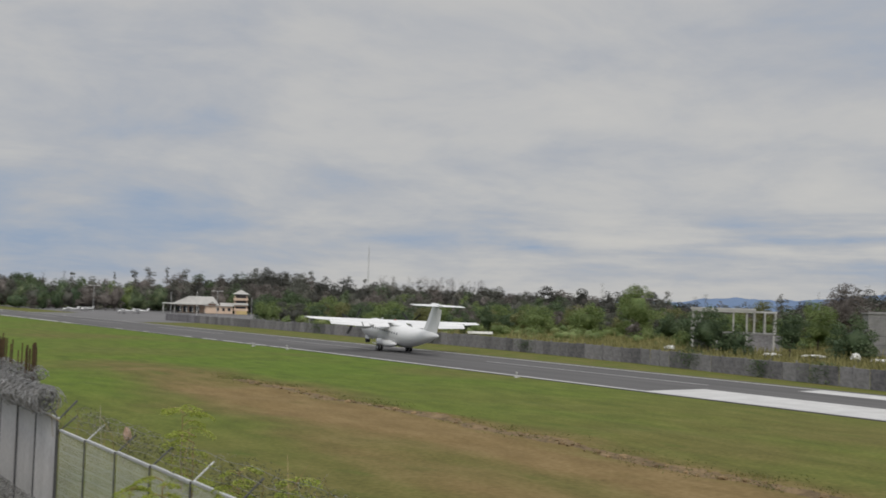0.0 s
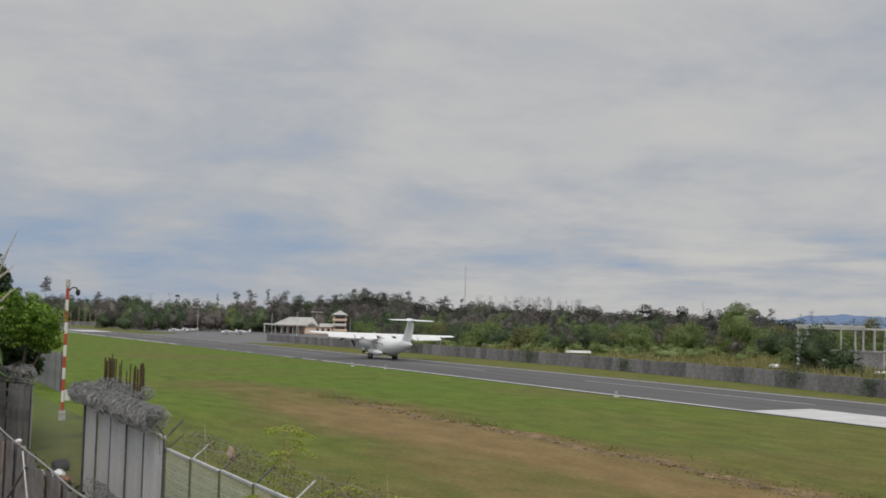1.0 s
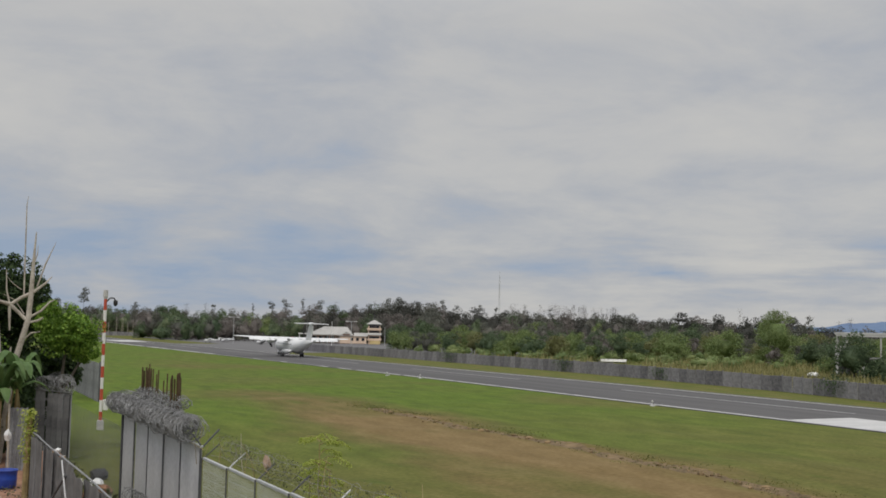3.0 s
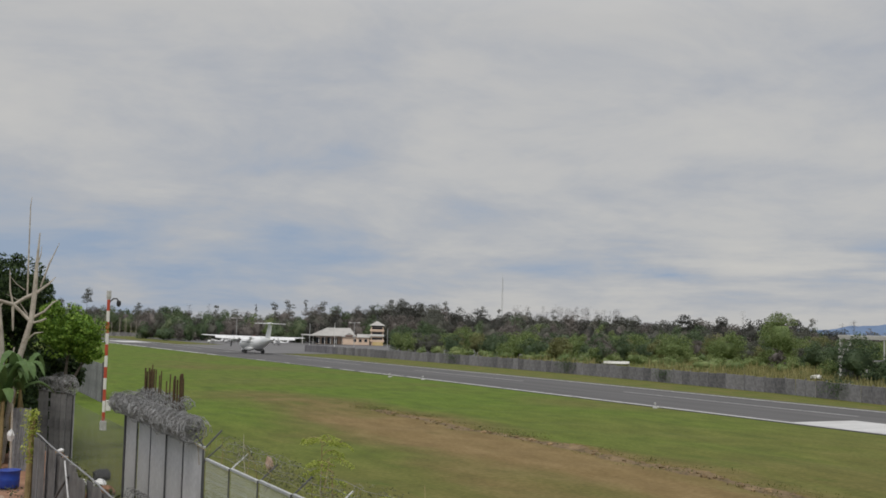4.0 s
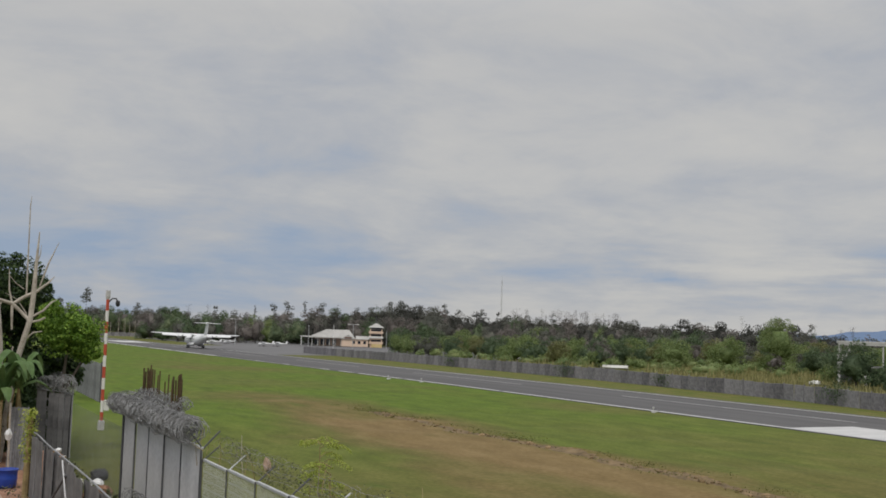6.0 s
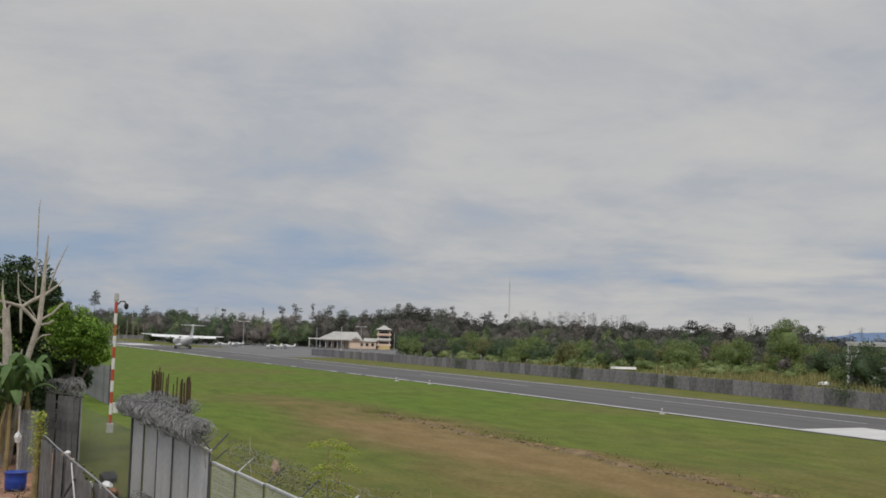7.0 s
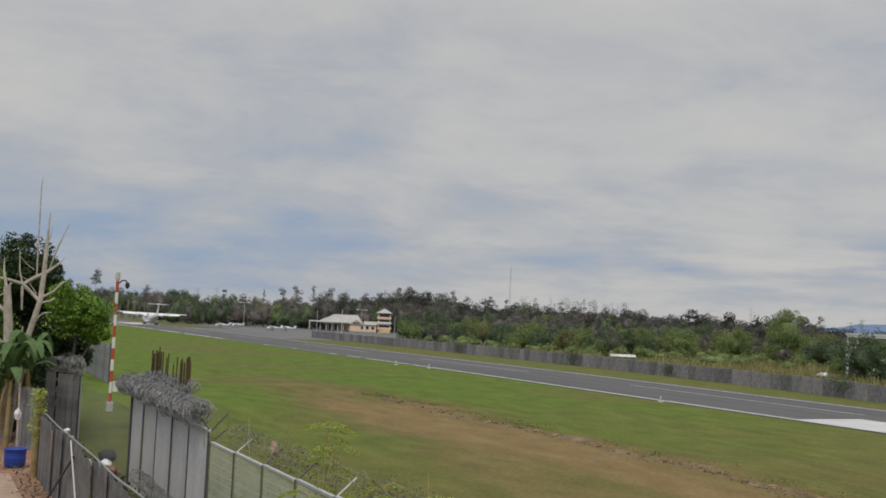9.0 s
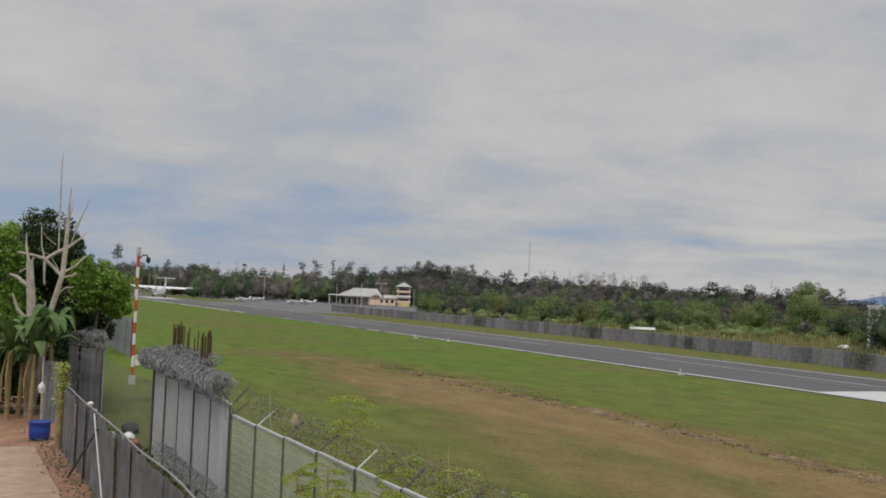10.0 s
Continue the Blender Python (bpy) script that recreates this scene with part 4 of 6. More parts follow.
# ---- single trees behind the wall ----
def build_tree(x, y, h, w, seed, leaf_material, label, leaf=0.4, clumps=20, lift=0.2, trunk_r=0.14):
    rng = np.random.default_rng(seed)
    t = thing("tree", label, "tree", (x, y, fall(y)))
    bm = bmesh.new()
    top = h * 0.62
    lean = rng.uniform(-0.25, 0.25, 2)
    add_tube(bm, [(0, 0, -0.2), (lean[0] * 0.4, lean[1] * 0.4, top * 0.5), (lean[0], lean[1], top)], [trunk_r, trunk_r * 0.75, trunk_r * 0.35], 7)
    for k in range(7):
        a = rng.uniform(0, 6.28)
        z = rng.uniform(0.3, 0.9) * top
        r = w * rng.uniform(0.4, 0.75)
        f = z / top
        add_tube(bm, [(lean[0] * f, lean[1] * f, z), (r * 0.5 * math.cos(a), r * 0.5 * math.sin(a), z + 0.14 * h), (r * math.cos(a), r * math.sin(a), z + 0.22 * h)], [trunk_r * 0.45, trunk_r * 0.3, trunk_r * 0.1], 5)
    part("trunk", bm, M_TRUNK, t)
    cl = crown_clumps(rng, 0, 0, h * lift, h, w, clumps, 0.52)
    mesh_part("crown", crown_mesh("crown", cl, leaf, 10, rng, most=1000), leaf_material, t)
    return t


for b, r, h, w, lm, lab, lift in (
        (48.2, 141, 6.4, 3.1, L_FOREST, "bushy dark green tree before the unfinished house", 0.05), (49.6, 140, 4.2, 2.4, L_FOREST, "low green tree before the unfinished house", 0.05),
        (52.3, 140, 6.6, 2.3, L_FOREST, "upright dark green tree beside the concrete frame", 0.2), (53.6, 168, 7.5, 3.4, L_SCRUB, "broad light green tree behind the wall", 0.1),
        (55.4, 138, 5.8, 3.0, L_FOREST, "dense dark green tree near the block wall", 0.05), (54.9, 190, 11.0, 3.8, L_BROWNWOOD, "tall grey half-bare tree", 0.2),
        (51.0, 230, 8.4, 3.0, L_OLIVE, "rounded olive tree behind the concrete frame", 0.1), (57.8, 190, 11.5, 4.2, L_BROWNWOOD, "tall grey half-bare tree", 0.2),
        (44.6, 220, 10.6, 4.8, L_SCRUB, "broad light green tree in the scrub", 0.1), (42.0, 215, 6.4, 3.8, L_SCRUB, "rounded green tree in the scrub", 0.1),
        (39.3, 205, 6.2, 3.4, L_SCRUB, "rounded green tree in the scrub", 0.1), (36.6, 225, 4.8, 3.4, L_FOREST, "low green tree in the scrub", 0.1),
        (46.2, 195, 5.4, 3.0, L_FOREST, "dark green tree in the scrub", 0.1), (59.5, 150, 7.5, 3.4, L_FOREST, "dense green tree near the block wall", 0.1),
        (44.4, 178, 4.4, 1.3, L_BROWNWOOD, "small grey leafless tree in the scrub", 0.2), (47.0, 165, 2.7, 2.0, L_SCRUB, "low green bush behind the wall", 0.0),
        (25.0, 356, 5.8, 6.0, L_FOREST, "broad rounded green tree beside the control tower", 0.05), (26.6, 356, 6.2, 6.4, L_FOREST, "broad green tree beside the control tower", 0.05),
        (28.2, 340, 6.2, 5.0, L_SCRUB, "broad green tree beside the apron", 0.05)):
    bx, by = polar(b, r)
    build_tree(bx, by, h, w, int(b * 10), lm, lab, leaf=0.24 if r < 260 else 0.45, clumps=30, lift=lift)


def build_bushes():
    """Rounded bushes of several sizes and greens in the scrub, thickest along the wood's foot."""
    rb = random.Random(19)
    kinds = [(L_SCRUB, "rounded light green bush in the scrub"), (L_FOREST, "rounded mid-green bush in the scrub"), (L_OLIVE, "dull olive bush in the scrub"), (L_DARKWOOD, "dark green bush in the scrub"), (L_BROWNWOOD, "grey-brown half-bare bush in the scrub")]
    stock = {}
    for k in range(150):
        b = 24.5 + 34 * (k + rb.random()) / 150
        far = rb.random()
        r = 205 + 115 * far - (45 if b > 46 else 0)
        bx, by = polar(b, r)
        h = rb.uniform(3.0, 5.0) + 2.2 * far
        if bx < 108 or (by > 285 and bx < 168) or (46.5 < b < 54 and r < 200):
            continue
        which = rb.choices(range(5), (0.34, 0.28, 0.20, 0.10, 0.08))[0]
        form = rb.randrange(3)
        m = pose(bx, by, fall(by), 0, 0, rb.uniform(0, 360))
        if (which, form) not in stock:
            stock[which, form] = build_tree(bx, by, 5.0, (2.6, 3.1, 2.2)[form], 900 + 10 * which + form, kinds[which][0], kinds[which][1], leaf=0.28, clumps=22, lift=0.0)
            tagged(stock[which, form], group="bushes in the scrub")
            continue
        ob = copy_thing(stock[which, form], m)
        ob.scale = (h / 5 * rb.uniform(0.85, 1.25), h / 5 * rb.uniform(0.85, 1.25), h / 5)


build_bushes()


# ---- unfinished house, block wall ----
def build_unfinished_house():
    t = thing("unfinished_house", "unfinished two-storey bare concrete frame house", "house", (117.6, 100.8, 0), turn=-49.6)
    part("roof_slab", box(-1.2, 2.6, 6.3, 8.8, 7.4, 0.32, 0.03), M_CONC, t)
    part("roof_slab", box(4.6, 3.6, 6.0, 3.0, 5.4, 0.26, 0.03), M_CONC, t, "lower bare concrete roof slab")
    part("roof_beam", box(-1.2, -0.95, 6.02, 8.4, 0.22, 0.26), M_CONC, t)
    part("floor_slab", box(0, 2.6, 2.95, 11.4, 7.2, 0.26, 0.03), M_BLOCK, t)
    for x in (-5.3, -4.1, 0.2, 2.0, 3.0, 4.4, 5.8):
        for y in (-0.8, 3.0, 6.0):
            part("column", box(x, y, 4.5, 0.21, 0.21, 3.1, 0.02), M_CONC, t)
    for x in (-5.3, -2, 2.0, 5.6):
        for y in (-0.8, 6.0):
            part("column", box(x, y, 1.4, 0.32, 0.32, 3.0, 0.02), M_CONC, t)
    part("parapet", box(-4.7, -0.8, 3.9, 1.1, 0.16, 1.5, 0.02), M_CONC, t)
    part("block_wall", box(4.4, -0.86, 1.55, 4.6, 0.18, 2.6, 0.02), M_WALLCONC, t, "grey unrendered block wall")
    part("block_wall", box(-2.8, 5.6, 1.45, 5.4, 0.18, 2.6, 0.02), M_WALLCONC, t, "grey unrendered block wall")
    part("block_wall", box(-4.9, 6.0, 4.2, 1.8, 0.16, 2.2, 0.02), M_CONC, t)
    part("ground_beam", box(2.6, -1.4, 0.25, 6.4, 0.5, 0.6, 0.03), M_CONC, t)
    t2 = thing("block_building", "grey concrete block shell beside the trees", "building", (130.0, 85.6, 0), turn=-49.6)
    part("wall", box(2.6, 0, 3.25, 9.0, 0.22, 6.6, 0.03), M_BLOCK, t2)
    part("side_wall", box(-1.8, 3.1, 3.1, 0.22, 6.0, 6.2, 0.03), M_BLOCK, t2)
    part("rear_wall", box(2.6, 6.1, 3.1, 9.0, 0.2, 6.2, 0.03), M_BLOCK, t2)
    part("roof_slab", box(2.6, 3.1, 6.3, 9.4, 6.6, 0.2, 0.03), M_BLOCK, t2)
    for k in range(5):
        part("course", box(2.6, -0.125, 0.9 + 1.2 * k, 9.0, 0.03, 0.1), M_WALLCONC, t2, "grey mortar course")
    # the wall is solid; a dark panel paints the opening's inner shade
    part("window", box(3.4, -0.13, 4.6, 1.3, 0.06, 1.2), M_GLASS_SHADE, t2, "dark panel for the shade in an unglazed opening")


build_unfinished_house()


def build_white_bits():
    b = thing("white_boat_hull", "low white upturned boat hull in dry grass", "boat", (119.5, 162.5, 0), turn=-35)
    bm = bmesh.new()
    add_loft(bm, [[(x, -w, 0.3), (x, -w * 0.75, 0.72), (x, w * 0.75, 0.72), (x, w, 0.3), (x, 0, 0.1)] for x, w in ((-2.4, 0.25), (-1.6, 0.6), (0, 0.8), (1.7, 0.75), (2.3, 0.6))])
    part("hull", bm, M_BAND, b)
    for k in range(5):
        part("rib", box(-1.7 + 0.8 * k, 0, 0.72, 0.09, 1.3, 0.12, 0.02), M_WALLCONC, b, "grey cross rib")
    for bear, r, w, h in ((46.3, 146, 1.4, 0.5), (51.4, 139, 2.0, 0.3), (53.4, 139, 2.6, 0.3), (56.6, 134, 2.4, 0.3), (55.4, 133, 1.0, 0.8)):
        x, y = polar(bear, r)
        s = thing("white_tarpaulin", "crumpled white tarpaulin heap behind the wall", "tarpaulin", (x, y, 0), group="white heaps behind the wall", turn=-bear)
        rng = random.Random(int(bear * 10))
        bm = bmesh.new()
        bmesh.ops.create_icosphere(bm, subdivisions=3, radius=1)
        for v in bm.verts:
            v.co *= 1 + 0.55 * noise.noise(v.co * 2.2 + Vector((bear, 0, 0))) + 0.35 * noise.noise(v.co * 6 + Vector((bear, 3, 0)))
            v.co = Vector((v.co.x * w * 0.5, v.co.y * 0.7, max(-0.1, v.co.z * h * 0.6 + h * 0.5 + 0.7)))
        part("cover", bm, M_BAND, s)
        part("pile", box(0, 0, 0.4, w * 0.9, 1.0, 0.9, 0.1), M_WALLCONC, s, "grey rubble pile")


build_white_bits()


def wall_creeper(x, y, w, h, seed):
    rng = np.random.default_rng(seed)
    t = thing("wall_creeper", "dark green creeper hanging over the boundary wall", "plant", (x, y, 0), group="creepers on the boundary wall")
    p = np.stack([rng.normal(0, 0.22, 420), rng.normal(0, w, 420), h * rng.random(420) ** 0.7], 1)
    mesh_part("leaves", leaves_mesh("leaves", p, rng.uniform(0.1, 0.28, 420), rng), L_FOREST, t)


for k, (cx, cy, cw, ch) in enumerate(((81.2, 66.0, 0.8, 1.6), (82.9, 76.4, 1.2, 2.0), (80.0, 58.5, 1.0, 1.9), (86.0, 107.0, 0.9, 1.5), (87.2, 131.0, 1.3, 1.8), (88.0, 168.0, 1.6, 1.7))):
    wall_creeper(cx, cy, cw, ch, 60 + k)


# ---- terminal, control tower, apron ----
def build_terminal():
    t = thing("terminal_building", "low cream terminal building with a pale hipped roof", "building", (139.5, 349, -0.45), turn=-22)
    # local x runs along the front, -y faces the runway
    part("wall", box(-2.5, 5, 1.5, 13.5, 8, 3.0, 0.03), M_CREAM, t)
    # dark panels on the wall face stand for shade inside the bays
    for k in range(4):
        part("bay", box(-8.6 + 2.0 * k, 0.9, 1.25, 1.5, 0.12, 2.1), M_GLASS_SHADE, t, "dark panel painted as the shade in an opening")
    for k in range(6):
        part("veranda_post", box(-10.2 + 2.0 * k, -0.9, 1.5, 0.2, 0.2, 3.0), M_BAND, t, "white veranda post")
    bm = bmesh.new()
    lo, up = [(-11.4, -2, 3.0), (4.6, -2, 3.0), (4.6, 11, 3.0), (-11.4, 11, 3.0)], [(-5.6, 4.2, 5.7), (2.6, 4.2, 5.7), (2.6, 4.6, 5.7), (-5.6, 4.6, 5.7)]
    add_loft(bm, [[(x, y, z - 0.25) for x, y, z in lo], lo, up])
    part("roof", bm, M_ROOF, t, "pale grey hipped sheet roof")
    for k in range(15):
        x = -10.4 + k
        f0 = -5.6 + 8.2 * k / 14
        part("roof_rib", tube([(x, -1.95, 3.05), (f0, 4.2, 5.75)], 0.05, 4), M_ROOF, t)
    part("canopy", box(-12.6, 0.5, 3.1, 3.4, 4.0, 0.3, 0.03), M_BAND, t, "flat white canopy")
    part("canopy_post", box(-13.9, -1.1, 1.5, 0.25, 0.25, 3.0), M_BAND, t)
    # annex with a gable to the runway
    part("annex_wall", box(4.6, -1.4, 1.35, 9.2, 4.0, 2.7, 0.03), M_CREAM, t)
    bm = bmesh.new()
    add_loft(bm, [[(-0.4, y, 2.6), (2.2, y, 4.1), (4.8, y, 2.6)] for y in (-3.9, 1.5)])
    part("gable_roof", bm, M_ROOF, t)
    part("gable", box(2.2, -3.7, 3.0, 2.4, 0.5, 0.5, 0.05), M_BROWN, t, "brown timber gable panel")
    bm = bmesh.new()
    add_loft(bm, [[(x, -3.9, 2.6), (x, -1, 3.7), (x, 1.4, 3.7), (x, 1.4, 2.6)] for x in (4.9, 9.6)])
    part("annex_roof", bm, M_ROOF, t)
    for k in range(3):
        part("window", box(4.2 + 1.9 * k, -3.44, 1.5, 0.9, 0.1, 1.0), M_GLASS_SHADE, t, "dark window")
    tw = thing("control_tower", "square cream control tower with a pyramid roof", "tower", (150.3, 344, -0.55), turn=-22)
    part("core", box(0, 0, 3.2, 4.2, 4.2, 6.4, 0.03), M_CREAM, tw)
    for k, z in enumerate((1.6, 3.5, 5.2)):
        part("balcony", box(0, -0.1, z, 4.9, 5.0, 0.7, 0.04), M_CREAM if k != 1 else M_BAND, tw)
        part("window_band", box(0, -2.12, z + 0.78, 3.6, 0.12, 0.7), M_GLASS_SHADE, tw, "dark window band")
    part("ochre_base", box(0.3, -2.4, 0.6, 3.6, 0.6, 1.2, 0.03), M_OCHRE, tw, "ochre painted base wall")
    part("cab", box(0, 0, 6.45, 3.8, 3.8, 0.9, 0.05), M_GLASS_SHADE, tw, "dark glazed cab")
    bm = bmesh.new()
    add_loft(bm, [[(-2.7, -2.7, 6.9), (2.7, -2.7, 6.9), (2.7, 2.7, 6.9), (-2.7, 2.7, 6.9)], [(-2.6, -2.6, 7.05), (2.6, -2.6, 7.05), (2.6, 2.6, 7.05), (-2.6, 2.6, 7.05)], [(-0.2, -0.2, 8.4), (0.2, -0.2, 8.4), (0.2, 0.2, 8.4), (-0.2, 0.2, 8.4)]])
    part("roof", bm, M_ROOF, tw, "pale pyramid roof")
    part("antenna", tube([(0, 0, 8.3), (0, 0, 11.0)], 0.09, 6), M_POST, tw)
    part("antenna_arm", tube([(-0.7, 0, 9.9), (0.7, 0, 9.9)], 0.07, 5), M_POST, tw)


build_terminal()


def light_aircraft(x, y, turn, label):
    t = thing("light_aircraft", label, "airplane", (x, y, fall(y) + 0.02), group="parked light aircraft", turn=turn)
    t.scale = (0.66, 0.66, 0.66)
    bm = bmesh.new()
    add_loft(bm, [ellipse(0, yy, z, rx, rz, 12) for yy, rx, rz, z in ((2.6, 0.1, 0.1, 1.1), (2.3, 0.42, 0.42, 1.1), (1.0, 0.58, 0.62, 1.25), (-0.8, 0.55, 0.62, 1.3), (-2.6, 0.25, 0.3, 1.3), (-4.6, 0.06, 0.1, 1.35))])
    part("fuselage", bm, M_WHITE, t, smooth=True)
    bm = bmesh.new()
    add_loft(bm, [wing_section(xx, 0.9, 1.5, 1.95, 0.2) for xx in (-5.4, 0, 5.4)])
    part("wing", bm, M_WHITE, t)
    bm = bmesh.new()
    add_loft(bm, [[(0.05, yy, z), (0, yy - c, z), (-0.05, yy, z)] for yy, c, z in ((-3.5, 1.2, 1.4), (-4.2, 0.7, 2.6))])
    part("fin", bm, M_WHITE, t)
    bm = bmesh.new()
    add_loft(bm, [wing_section(xx, -3.8, 0.9, 1.4, 0.08) for xx in (-1.7, 0, 1.7)])
    part("tailplane", bm, M_WHITE, t)
    part("windscreen", box(0, 1.15, 1.65, 0.9, 0.7, 0.4, 0.1), M_GLASS_SHADE, t, "dark windscreen")
    for wx, wy in ((-1.1, 0), (1.1, 0), (0, 1.9)):
        part("wheel", tube([(wx - 0.08, wy, 0.22), (wx + 0.08, wy, 0.22)], 0.22, 10), M_DARK, t, "small black wheel")
        part("leg", tube([(wx * 0.4, wy, 0.9), (wx, wy, 0.25)], 0.06, 6), M_WHITE, t)


light_aircraft(101.9, 319, 80, "white high-wing light aircraft parked on the apron")
light_aircraft(90.5, 337, 75, "white high-wing light aircraft far out on the apron")
light_aircraft(98.5, 347, 110, "white high-wing light aircraft far out on the apron")
light_aircraft(107.3, 322, 62, "white high-wing light aircraft parked on the apron")


def apron_pole(x, y, h, arms, label, material):
    t = thing("apron_light_pole", label, "pole", (x, y, fall(y)), group="apron poles")
    part("pole", tube([(0, 0, -0.1), (0, 0, h)], [0.09, 0.06], 8), material, t)
    if arms:
        part("crossarm", tube([(-1.4, 0.5, h), (1.4, -0.5, h)], 0.07, 6), material, t)
        for s in (-1, 1):
            part("lamp_head", box(1.3 * s, -0.48 * s, h + 0.05, 0.8, 0.4, 0.2, 0.04), M_BAND, t, "pale lamp head")


apron_pole(122, 312, 7.4, False, "white flag pole on the apron", M_BAND)
apron_pole(116, 318, 7.0, False, "grey pole on the apron", M_STEEL)
apron_pole(131, 318, 7.6, True, "tall apron light pole with two lamp heads", M_STEEL)
apron_pole(140, 312, 6.0, False, "thin grey pole near the terminal", M_STEEL)
apron_pole(163, 325, 5.2, False, "thin grey pole near the terminal", M_STEEL)
apron_pole(96, 330, 8.2, True, "tall apron light pole with two lamp heads", M_STEEL)


# ---- near side: path, fences, plants ----
def build_path():
    t = thing("path", "pale worn concrete path with joints and red earth edges", "path", kind="structure")
    part("verge", box(2.2, 40, -0.06, 6.4, 60, 0.12, 0.03), M_EARTH, t, "bare reddish earth verge")
    y, rng = 8.0, random.Random(2)
    while y < 39:
        ln = 2.9
        part("slab", box(1.1 + 0.03 * (y - 30) * 0.2, y + ln / 2, 0.03, 5.0 + rng.uniform(-0.1, 0.1), ln - 0.04, 0.1, 0.02), M_PATH, t)
        y += ln
    rng = np.random.default_rng(8)
    n = 420
    p = np.stack([rng.uniform(3.4, 4.45, n), rng.uniform(24, 46, n), rng.uniform(0.0, 0.1, n)], 1)
    mesh_part("litter", leaves_mesh("litter", p, rng.uniform(0.05, 0.14, n), rng, flat=0.8), L_BROWNWOOD, t, "dry leaf litter")
    p = np.stack([rng.uniform(3.8, 4.45, n), rng.uniform(24, 46, n), rng.uniform(0.0, 0.25, n)], 1)
    mesh_part("weeds", leaves_mesh("weeds", p[:300], rng.uniform(0.06, 0.16, 300), rng), L_WEED, t, "low green weeds")


build_path()


def sheet_mesh(name, width, height, material, folds=5, depth=0.02, thick=0.01, ragged=0.0, seed=0):
    """An upright folded sheet along local y, with thickness."""
    rng = random.Random(seed)
    bm = bmesh.new()
    n = folds * 4
    rings = []
    for i in range(n + 1):
        y = -width / 2 + width * i / n
        x = depth * (1 if (i // 2) % 2 else -1)
        h = height + ragged * rng.uniform(-1, 1)
        rings.append([(x - thick / 2, y, 0), (x + thick / 2, y, 0), (x + thick / 2, y, h), (x - thick / 2, y, h)])
    add_loft(bm, rings)
    bmesh.ops.recalc_face_normals(bm, faces=bm.faces)
    me = bpy.data.meshes.new(name)
    bm.to_mesh(me)
    bm.free()
    me.materials.append(material)
    return me


def coil(parent, pts, radius, pitch, wire=0.012, seed=1, name="coil", sag=0.04, taper=0.0, barbs=True):
    """A razor-wire coil along a line, with small barbs as flat tags."""
    rng = random.Random(seed)
    pts = [Vector(p) for p in pts]
    ln = sum((b - a).length for a, b in zip(pts, pts[1:]))
    turns = int(ln / pitch)
    seg = 12
    line, tags = [], bmesh.new()
    for i in range(turns * seg + 1):
        s = i / (turns * seg) * (len(pts) - 1)
        k = min(int(s), len(pts) - 2)
        c = pts[k].lerp(pts[k + 1], s - k)
        a = 2 * math.pi * i / seg
        r = radius * (1 + 0.5 * noise.noise(Vector((i * 0.17, seed, 0))) + 0.3 * noise.noise(Vector((i * 0.021, seed, 5)))) * (1 + taper * (1 - i / (turns * seg)))
        p = c + Vector((math.cos(a) * r, 0.10 * math.sin(a * 0.5 + seed), math.sin(a) * r)) + Vector((0, rng.uniform(-sag, sag), 0))
        line.append(p)
        if barbs and i % 2 == 0:
            add_box(tags, p.x, p.y, p.z, 0.012, 0.075, 0.03, None)
    ob = part(name, tube(line, wire, 3), M_WIRE, parent)
    if barbs:
        tagged(part("barb", tags, M_WIRE, ob), kind="stuff")
    else:
        tags.free()


